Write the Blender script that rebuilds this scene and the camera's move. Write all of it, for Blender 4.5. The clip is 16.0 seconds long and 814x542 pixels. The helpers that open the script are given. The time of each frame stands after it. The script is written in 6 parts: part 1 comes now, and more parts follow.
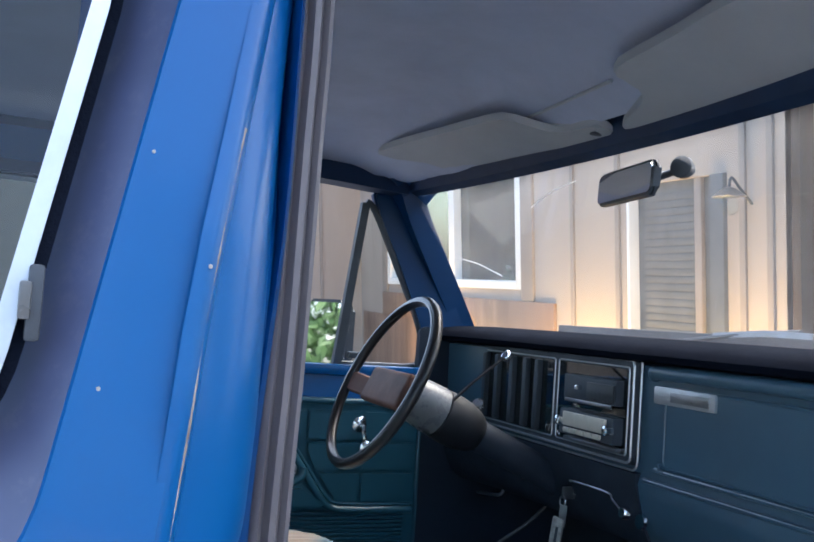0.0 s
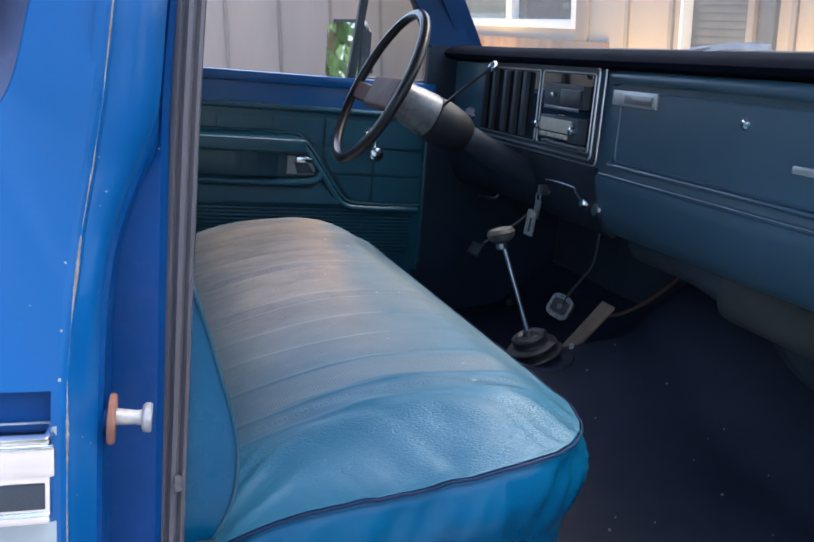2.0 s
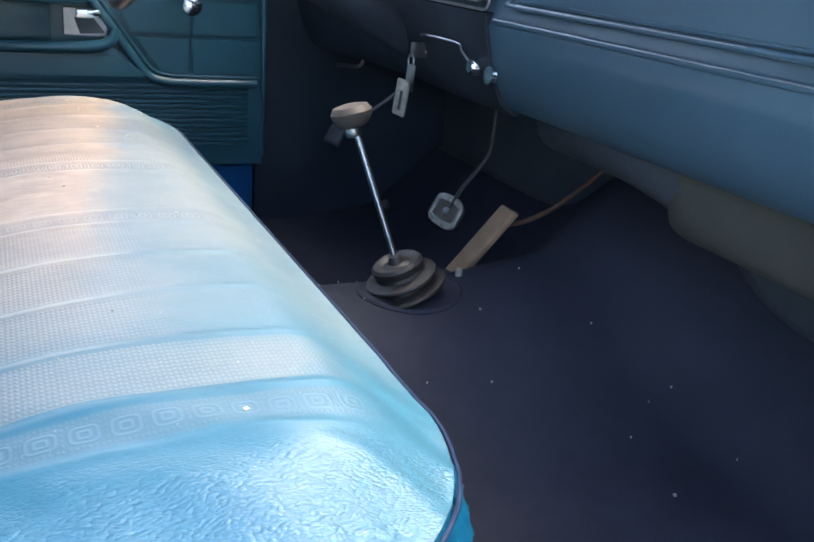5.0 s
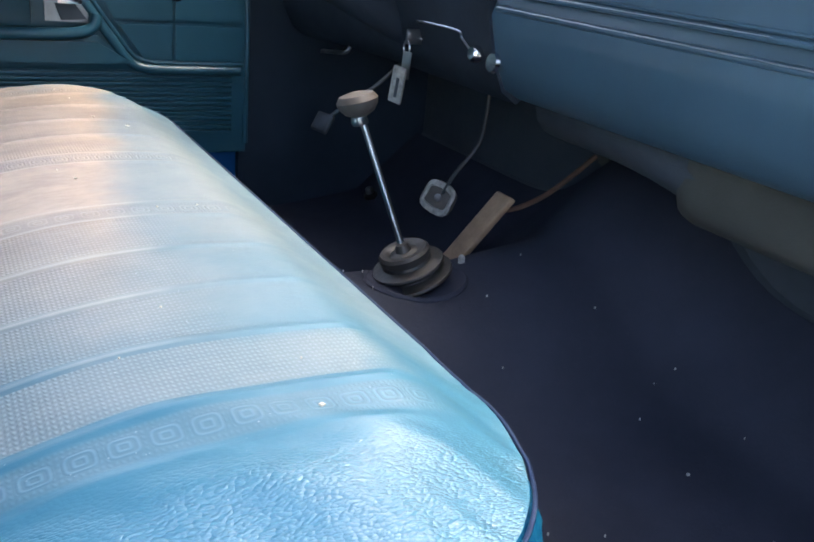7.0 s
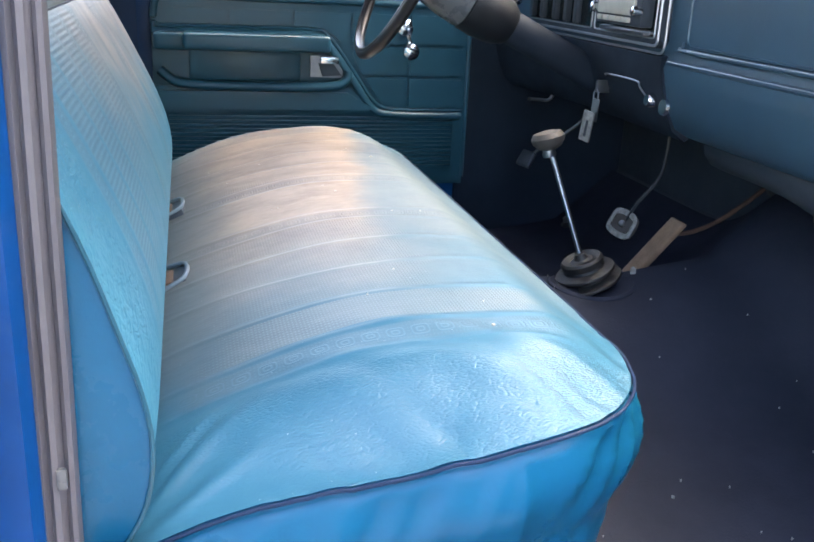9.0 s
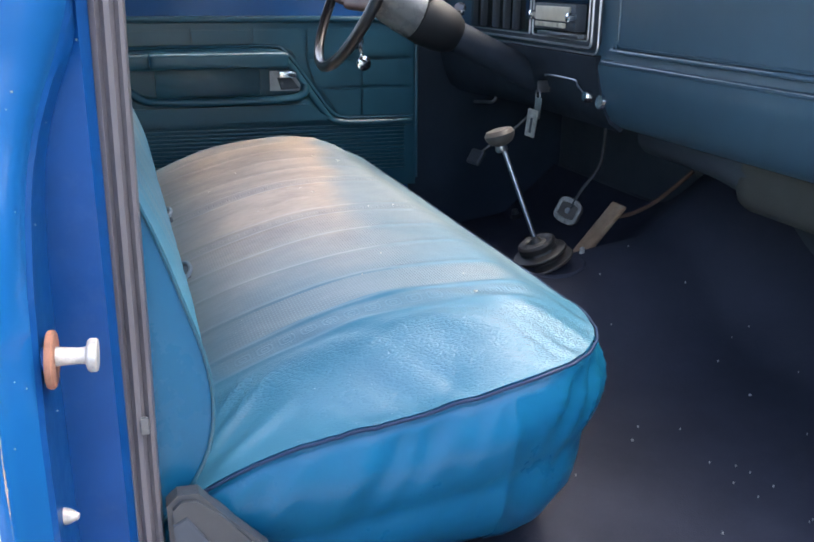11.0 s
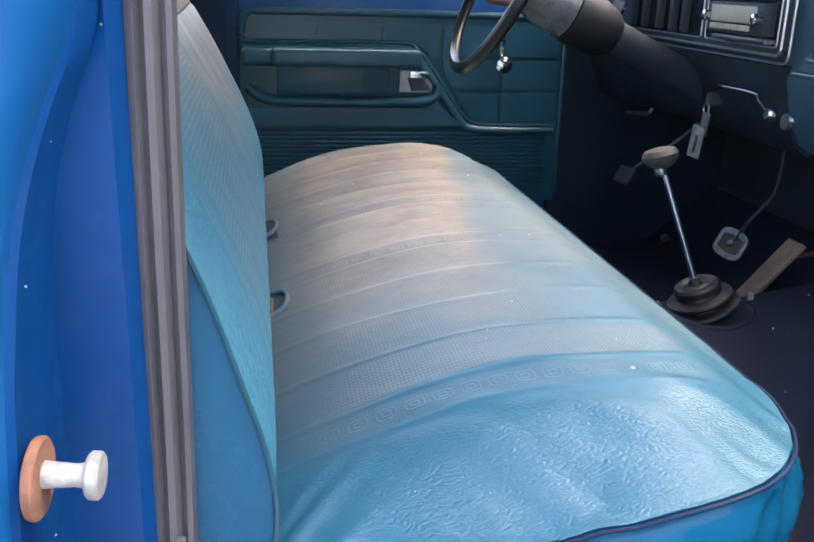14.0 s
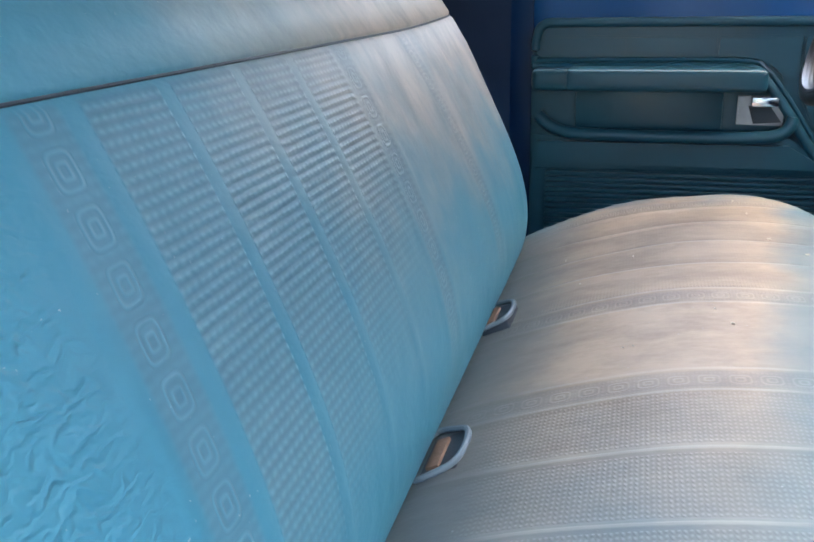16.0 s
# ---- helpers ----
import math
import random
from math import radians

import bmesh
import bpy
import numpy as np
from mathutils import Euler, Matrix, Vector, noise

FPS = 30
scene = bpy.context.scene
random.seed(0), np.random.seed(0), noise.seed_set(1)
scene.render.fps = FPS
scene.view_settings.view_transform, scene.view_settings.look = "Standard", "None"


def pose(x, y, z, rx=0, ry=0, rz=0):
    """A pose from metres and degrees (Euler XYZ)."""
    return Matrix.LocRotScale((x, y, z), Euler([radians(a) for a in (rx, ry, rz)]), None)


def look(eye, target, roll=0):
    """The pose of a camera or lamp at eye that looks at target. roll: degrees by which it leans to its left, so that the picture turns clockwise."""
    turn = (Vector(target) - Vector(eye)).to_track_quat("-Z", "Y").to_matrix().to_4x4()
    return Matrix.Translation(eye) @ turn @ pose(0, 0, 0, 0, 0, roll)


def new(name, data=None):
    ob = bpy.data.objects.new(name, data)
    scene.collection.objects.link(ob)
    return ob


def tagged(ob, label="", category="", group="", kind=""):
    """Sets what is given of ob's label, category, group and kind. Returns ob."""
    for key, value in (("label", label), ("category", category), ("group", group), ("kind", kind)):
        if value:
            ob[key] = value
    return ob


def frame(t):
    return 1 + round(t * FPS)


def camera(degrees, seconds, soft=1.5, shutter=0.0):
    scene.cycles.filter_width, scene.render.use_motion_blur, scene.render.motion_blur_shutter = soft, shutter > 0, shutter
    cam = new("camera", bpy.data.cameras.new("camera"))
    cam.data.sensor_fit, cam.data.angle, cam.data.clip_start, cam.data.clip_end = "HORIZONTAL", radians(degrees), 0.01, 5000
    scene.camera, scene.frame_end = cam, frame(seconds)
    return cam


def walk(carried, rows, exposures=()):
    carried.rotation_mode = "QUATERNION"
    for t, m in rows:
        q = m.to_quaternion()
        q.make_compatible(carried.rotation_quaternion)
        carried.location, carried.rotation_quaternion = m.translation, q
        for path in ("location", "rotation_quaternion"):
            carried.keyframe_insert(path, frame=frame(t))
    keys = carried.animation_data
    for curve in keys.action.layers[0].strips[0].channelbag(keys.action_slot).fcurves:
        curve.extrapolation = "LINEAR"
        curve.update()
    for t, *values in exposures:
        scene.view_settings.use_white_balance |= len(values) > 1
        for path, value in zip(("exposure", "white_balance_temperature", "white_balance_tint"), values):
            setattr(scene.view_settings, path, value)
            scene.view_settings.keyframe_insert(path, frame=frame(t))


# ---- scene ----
import itertools

cam = camera(49.31, 16.0, soft=1.8)
# the truck stands nose-down on the drive; its own axes are x ahead, y to the driver's side, z up
TRUCK = pose(0, 0, 0, -1.6, 6.0, 0)
PATH = [
    (0.0, -0.1050, -1.2320, 1.5640, -22.29, 3.16, -3.96),
    (0.5, -0.1623, -1.2561, 1.5245, -24.91, -1.13, -4.98),
    (1.0, -0.1260, -1.3650, 1.5224, -24.12, -5.64, -6.52),
    (1.5, -0.0381, -1.5204, 1.5010, -21.10, -10.01, -6.60),
    (2.0, -0.0307, -1.5144, 1.4957, -17.70, -13.16, -4.57),
    (2.5, -0.0049, -1.4019, 1.4661, -18.94, -14.56, -3.73),
    (3.0, 0.0389, -1.2447, 1.4476, -22.88, -16.38, -4.30),
    (3.5, 0.0902, -1.1675, 1.4300, -23.41, -17.66, -4.40),
    (4.0, 0.2285, -1.0801, 1.4433, -18.49, -16.92, -3.95),
    (4.5, 0.2774, -1.0411, 1.3967, -21.70, -18.62, -4.77),
    (6.8, 0.2092, -0.9939, 1.3944, -26.70, -21.47, -4.80),
    (7.0, 0.2012, -0.9904, 1.3970, -27.37, -20.93, -4.95),
    (7.5, 0.1837, -0.9812, 1.4066, -28.37, -19.78, -5.34),
    (8.0, 0.1728, -1.0191, 1.4200, -25.82, -18.58, -4.96),
    (8.5, 0.1568, -1.1842, 1.4404, -18.54, -18.52, -4.99),
    (9.0, 0.1181, -1.2981, 1.4398, -13.43, -18.87, -2.67),
    (9.2, 0.0817, -1.3363, 1.4251, -13.56, -18.57, -1.12),
    (11.5, 0.0237, -1.4285, 1.4561, -18.85, -17.98, -1.04),
    (12.0, 0.0231, -1.4141, 1.4532, -19.41, -17.89, -1.33),
    (12.5, 0.0017, -1.3918, 1.4489, -19.17, -18.05, -1.67),
    (13.0, -0.0102, -1.3760, 1.4414, -18.32, -18.34, -1.96),
    (13.5, 0.0179, -1.3277, 1.4380, -17.37, -18.91, -2.18),
    (14.0, 0.0794, -1.2135, 1.4363, -9.33, -18.33, -1.55),
    (14.5, 0.0903, -1.1730, 1.4329, -3.48, -18.20, 0.36),
    (15.0, 0.1243, -1.0389, 1.4304, -0.99, -17.73, 1.70),
    (15.5, 0.1742, -0.8899, 1.4118, 9.69, -15.89, -0.25),
    (16.0, 0.2354, -0.8270, 1.4222, 14.42, -17.69, 0.98),
]
walk(cam, [(t, TRUCK @ pose(x, y, z, 90 + pitch, roll, yaw)) for t, x, y, z, yaw, pitch, roll in PATH],
     exposures=[(0.0, 2.62, 6250, 8), (0.8, 2.30, 6000, 9), (1.6, 2.46, 6100, 10), (2.5, 2.75, 6250, 10), (3.0, 3.10, 6500, 10), (3.5, 3.42, 6600, 10), (4.5, 3.62, 6850, 10), (7.0, 3.52, 7000, 10),
                (8.5, 3.68, 7000, 10), (11.5, 3.29, 6850, 10), (13.2, 3.27, 6850, 10), (14.5, 3.20, 6850, 9), (15.1, 3.29, 6900, 8), (16.0, 3.36, 6800, 8)])

# ---- light ----
world = bpy.data.worlds.new("sky")
scene.world = world
world.use_nodes = True
wn, wl = world.node_tree.nodes, world.node_tree.links
sky = wn.new("ShaderNodeTexSky")
sky.sky_type, sky.sun_disc = "NISHITA", False
sky.sun_elevation, sky.sun_rotation = radians(60), radians(75)
sky.air_density, sky.dust_density, sky.ozone_density = 1.0, 4.0, 0.3
wl.new(sky.outputs[0], wn["Background"].inputs[0])
wn["Background"].inputs[1].default_value = 0.15
sun_data = bpy.data.lights.new("sun", "SUN")
sun_data.energy, sun_data.angle, sun_data.color = 0.18, radians(40), (1.0, 0.92, 0.82)
sun = new("sun", sun_data)
# veiled sun from ahead, over the house roof
sun.matrix_world = look((6.0, 1.6, 11.5), (0.2, 0, 1.2))


# ---- materials ----
def shader(name):
    m = bpy.data.materials.new(name)
    m.use_nodes = True
    return m, m.node_tree.nodes, m.node_tree.links, m.node_tree.nodes["Principled BSDF"]


def ramp(nodes, links, fac, stops):
    r = nodes.new("ShaderNodeValToRGB")
    while len(r.color_ramp.elements) < len(stops):
        r.color_ramp.elements.new(0.5)
    for e, (p, c) in zip(r.color_ramp.elements, stops):
        e.position, e.color = p, (*c, 1) if len(c) == 3 else c
    links.new(fac, r.inputs[0])
    return r


def noise_tex(nodes, links, coord, scale, detail=4, rough=0.6, stretch=(1, 1, 1)):
    mp = nodes.new("ShaderNodeMapping")
    mp.inputs["Scale"].default_value = stretch
    links.new(coord, mp.inputs[0])
    n = nodes.new("ShaderNodeTexNoise")
    n.inputs["Scale"].default_value, n.inputs["Detail"].default_value, n.inputs["Roughness"].default_value = scale, detail, rough
    links.new(mp.outputs[0], n.inputs["Vector"])
    return n.outputs[0]


def mix_col(nodes, links, fac, a, b, mode="MIX"):
    n = nodes.new("ShaderNodeMix")
    n.data_type, n.blend_type = "RGBA", mode
    for s, v in ((0, fac), (6, a), (7, b)):
        if isinstance(v, (int, float)):
            n.inputs[s].default_value = v
        elif isinstance(v, tuple):
            n.inputs[s].default_value = (*v, 1)
        else:
            links.new(v, n.inputs[s])
    return n.outputs[2]


def surface(name, col, rough=0.5, metal=0.0, vary=0.15, scale=6, grain=0.0, grain_scale=300, dust=0.0, coat=0.0, spec=0.5,
            stretch=(1, 1, 1), emit=0.0, dirt=(0.30, 0.28, 0.26), rough_vary=0.12):
    """A surface with large stains, fine grain and settled dust."""
    m, n, l, b = shader(name)
    co = n.new("ShaderNodeTexCoord").outputs["Object"]
    big = noise_tex(n, l, co, scale, 5, 0.6, stretch)
    dark = tuple(c * (1 - vary) for c in col)
    light = tuple(min(1, c * (1 + vary)) for c in col)
    c = ramp(n, l, big, [(0.3, dark), (0.7, light)]).outputs[0]
    if dust:
        spots = ramp(n, l, noise_tex(n, l, co, 40, 6, 0.75), [(0.52, (0, 0, 0)), (0.75, (dust, dust, dust))]).outputs[0]
        c = mix_col(n, l, spots, c, dirt)
    l.new(c, b.inputs["Base Color"])
    rr = n.new("ShaderNodeMapRange")
    rr.inputs[3].default_value, rr.inputs[4].default_value = max(0.02, rough - rough_vary), min(1, rough + rough_vary)
    l.new(noise_tex(n, l, co, scale * 3.3, 5, 0.65, stretch), rr.inputs[0])
    l.new(rr.outputs[0], b.inputs["Roughness"])
    b.inputs["Metallic"].default_value = metal
    b.inputs["Specular IOR Level"].default_value = spec
    b.inputs["Coat Weight"].default_value = coat
    b.inputs["Coat Roughness"].default_value = 0.08
    if grain:
        bp = n.new("ShaderNodeBump")
        bp.inputs["Strength"].default_value, bp.inputs["Distance"].default_value = grain, 0.002
        l.new(noise_tex(n, l, co, grain_scale, 3, 0.6, stretch), bp.inputs["Height"])
        l.new(bp.outputs[0], b.inputs["Normal"])
    if emit:
        b.inputs["Emission Color"].default_value = (*col, 1)
        b.inputs["Emission Strength"].default_value = emit
    return m


def glass(name, tint=(1, 1, 1), rough=0.0, film=0.0):
    m, n, l, b = shader(name)
    n.remove(b)
    out = n["Material Output"]
    tr = n.new("ShaderNodeBsdfTransparent")
    tr.inputs[0].default_value = (*tint, 1)
    gl = n.new("ShaderNodeBsdfGlossy")
    gl.inputs["Roughness"].default_value = rough
    lw = n.new("ShaderNodeLayerWeight")
    lw.inputs[0].default_value = 0.5
    pw = n.new("ShaderNodeMath")
    pw.operation = "POWER"
    l.new(lw.outputs["Facing"], pw.inputs[0])
    pw.inputs[1].default_value = 4.0
    fr = n.new("ShaderNodeMapRange")
    fr.inputs[3].default_value, fr.inputs[4].default_value = 0.04, 0.9
    if film:
        df = n.new("ShaderNodeBsdfTranslucent")
        dd = n.new("ShaderNodeBsdfDiffuse")
        for q in (df, dd):
            q.inputs[0].default_value = (0.85, 0.85, 0.85, 1)
        dm = n.new("ShaderNodeMixShader")
        l.new(df.outputs[0], dm.inputs[1])
        l.new(dd.outputs[0], dm.inputs[2])
        tm = n.new("ShaderNodeMixShader")
        cd = n.new("ShaderNodeTexCoord").outputs["Object"]
        l.new(ramp(n, l, noise_tex(n, l, cd, 5, 6, 0.7), [(0.3, (film * 0.6,) * 3), (0.7, (film * 1.4,) * 3)]).outputs[0], tm.inputs[0])
        l.new(tr.outputs[0], tm.inputs[1])
        l.new(dm.outputs[0], tm.inputs[2])
        tr = tm
    l.new(pw.outputs[0], fr.inputs[0])
    mx = n.new("ShaderNodeMixShader")
    l.new(fr.outputs[0], mx.inputs[0])
    l.new(tr.outputs[0], mx.inputs[1])
    l.new(gl.outputs[0], mx.inputs[2])
    l.new(mx.outputs[0], out.inputs[0])
    return m


BLUE = surface("blue paint", (0.004, 0.078, 0.245), 0.30, 0.0, 0.05, 5, dust=0.0, coat=0.15, rough_vary=0.05, spec=0.3)
# same paint as BLUE, its grey-violet reflection put into the colour
SHEEN_BLUE = surface("blue paint with greyish reflection", (0.056, 0.070, 0.135), 0.36, 0.0, 0.25, 6, dust=0.25, dirt=(0.19, 0.19, 0.23), spec=0.5)
# darker copy of BLUE: shade inside the recess is put into it
JAMB = surface("recess-shaded jamb blue", (0.001, 0.044, 0.170), 0.40, 0.0, 0.16, 9, dust=0.03, coat=0.0, spec=0.18, dirt=(0.3, 0.36, 0.45))
WHITE_PAINT = surface("pale lower paint", (0.36, 0.41, 0.42), 0.35, 0, 0.08, 6, dust=0.1, coat=0.3)
RUST = surface("bare worn edge", (0.23, 0.20, 0.18), 0.85, 0.0, 0.4, 60, grain=0.5)
ORANGE = surface("rusty orange washer", (0.26, 0.118, 0.074), 0.8, 0.0, 0.3, 60, grain=0.4)
BROWN_RUST = surface("brown rusty rod", (0.085, 0.044, 0.030), 0.8, 0, 0.3, 60, grain=0.4)
HEATER = surface("grey heater plastic", (0.055, 0.056, 0.050), 0.6, 0, 0.35, 5, grain=0.2)
CHALK = surface("worn pale zinc", (0.36, 0.35, 0.33), 0.5, 0.2, 0.4, 90, grain=0.4, dust=0.6, dirt=(0.35, 0.25, 0.18))
SLEEVE = surface("blue-grey sleeve plastic", (0.15, 0.20, 0.235), 0.4, 0, 0.15, 30)
CASE = surface("mirror glass", (0.80, 0.81, 0.83), 0.05, 1.0, 0.0, 5, rough_vary=0.01)
TEAL = surface("teal door plastic", (0.018, 0.080, 0.116), 0.30, 0, 0.05, 7, grain=0.03, grain_scale=420, spec=0.5, rough_vary=0.04)
DASH = surface("dark blue dash", (0.048, 0.099, 0.142), 0.30, 0, 0.12, 6, grain=0.12, grain_scale=380, spec=0.6, rough_vary=0.05)
PAD = surface("dark dash pad", (0.004, 0.006, 0.012), 0.9, 0, 0.2, 6, grain=0.6, grain_scale=320, spec=0.03)
BLACK = surface("black plastic", (0.046, 0.056, 0.070), 0.5, 0, 0.2, 10, grain=0.2, spec=0.35)
BOOT = surface("black boot rubber", (0.026, 0.024, 0.024), 0.45, 0, 0.3, 20, grain=0.3, dust=0.08)
RUBBER = surface("grey weatherstrip rubber", (0.105, 0.098, 0.108), 0.5, 0, 0.2, 14, grain=0.3, grain_scale=160, stretch=(1, 1, 0.2), dust=0.08)
MAT = surface("black floor rubber", (0.027, 0.031, 0.047), 0.7, 0, 0.25, 4, grain=0.3, grain_scale=220, dust=0.05, dirt=(0.10, 0.10, 0.12), spec=0.10)
CHROME = surface("chrome", (0.75, 0.76, 0.78), 0.12, 1.0, 0.06, 20, rough_vary=0.06)
STEEL = surface("dull steel", (0.30, 0.31, 0.33), 0.32, 1.0, 0.15, 25)
SILVER = surface("satin trim", (0.52, 0.54, 0.56), 0.40, 0.85, 0.1, 30)
CREAM = surface("aged cream plastic", (0.52, 0.48, 0.40), 0.5, 0, 0.15, 30)
GREY = surface("grey column plastic", (0.030, 0.036, 0.043), 0.38, 0, 0.15, 10, grain=0.2, dust=0.06)
WHEEL = surface("black wheel rim", (0.014, 0.013, 0.014), 0.32, 0, 0.2, 20, coat=0.15)
BROWN = surface("brown horn pad", (0.165, 0.080, 0.058), 0.6, 0, 0.2, 20, spec=0.25)
WEB = surface("brown belt webbing", (0.20, 0.12, 0.08), 0.8, 0, 0.15, 40, grain=0.4)
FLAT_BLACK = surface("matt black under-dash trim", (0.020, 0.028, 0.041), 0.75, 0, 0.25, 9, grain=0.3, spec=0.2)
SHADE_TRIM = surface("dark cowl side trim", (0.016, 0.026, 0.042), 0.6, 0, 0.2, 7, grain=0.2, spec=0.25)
HUB = surface("pale grey column hub", (0.095, 0.10, 0.105), 0.28, 0, 0.12, 12, grain=0.15, spec=0.5)
COLLAR = surface("dark grey column shroud", (0.010, 0.012, 0.015), 0.5, 0, 0.2, 12, grain=0.2, spec=0.3)
# body blue with the shade inside the cab put into the colour
SHADED_BLUE = surface("shaded cab blue", (0.003, 0.030, 0.095), 0.36, 0, 0.12, 8, coat=0.0, spec=0.22)
SCRATCH = surface("white glass scratch", (0.85, 0.86, 0.86), 0.5, 0, 0.05, 40)
GREEN_PLASTIC = surface("green bottle plastic", (0.04, 0.26, 0.17), 0.3, 0, 0.1, 20)
ROOM = surface("kitchen backdrop painted dim", (0.055, 0.058, 0.055), 0.8, 0, 0.3, 3)
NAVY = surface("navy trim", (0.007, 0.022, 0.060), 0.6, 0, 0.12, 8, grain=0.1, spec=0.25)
TAN = surface("tan pedal rubber", (0.30, 0.19, 0.12), 0.7, 0, 0.25, 30, grain=0.5)
HEADLINER = surface("slate headliner", (0.33, 0.37, 0.48), 0.85, 0, 0.08, 8, grain=0.3)
VISOR = surface("grey vinyl visor", (0.33, 0.35, 0.37), 0.7, 0, 0.06, 8, grain=0.2)
KNOB = surface("worn knob", (0.075, 0.066, 0.060), 0.5, 0, 0.25, 40)
MIRROR = surface("mirror", (0.85, 0.86, 0.88), 0.02, 1.0, 0.0, 5, rough_vary=0.01)
TINT = glass("tinted side glass", (0.42, 0.47, 0.46))
CLEAR = glass("clear glass", (0.93, 0.96, 0.95))
DUSTY = glass("dusty windshield glass", (0.93, 0.96, 0.95), film=0.07)
# film whitens the panes in place of their pale reflection
HOUSE_GLASS = glass("house window glass", (0.60, 0.66, 0.64), film=0.13)
PORCH_GLASS = surface("reflecting door glass", (0.82, 0.84, 0.84), 0.03, 0.95, 0.05, 3, rough_vary=0.02)
DARK_GLASS = surface("dark window glass", (0.010, 0.014, 0.015), 0.04, 0, 0.1, 3, spec=0.9, rough_vary=0.02)
SIDING = surface("pale wall board", (0.34, 0.29, 0.25), 0.7, 0, 0.08, 2, grain=0.2, dust=0.05, stretch=(1, 1, 0.2))
BATTEN = surface("taupe batten", (0.24, 0.205, 0.18), 0.7, 0, 0.1, 4)
WOOD = surface("warm brown wood", (0.24, 0.155, 0.11), 0.6, 0, 0.3, 5, grain=0.4, stretch=(1, 1, 0.1))
DARK_WOOD = surface("dark stained frame wood", (0.052, 0.038, 0.029), 0.8, 0, 0.25, 5, grain=0.3, stretch=(1, 1, 0.1), spec=0.15)
WINDOW_WHITE = surface("white window frame", (0.78, 0.78, 0.76), 0.45, 0, 0.05, 6)
SHUTTER = surface("grey louvred door", (0.085, 0.092, 0.10), 0.6, 0, 0.15, 8)
GROUND = surface("worn drive", (0.27, 0.26, 0.25), 0.9, 0, 0.12, 3, grain=0.8, grain_scale=40)
LEAF = surface("green leaves", (0.05, 0.11, 0.03), 0.6, 0, 0.4, 3)
BARK = surface("bark", (0.10, 0.075, 0.055), 0.9, 0, 0.3, 8, grain=0.8, grain_scale=40)


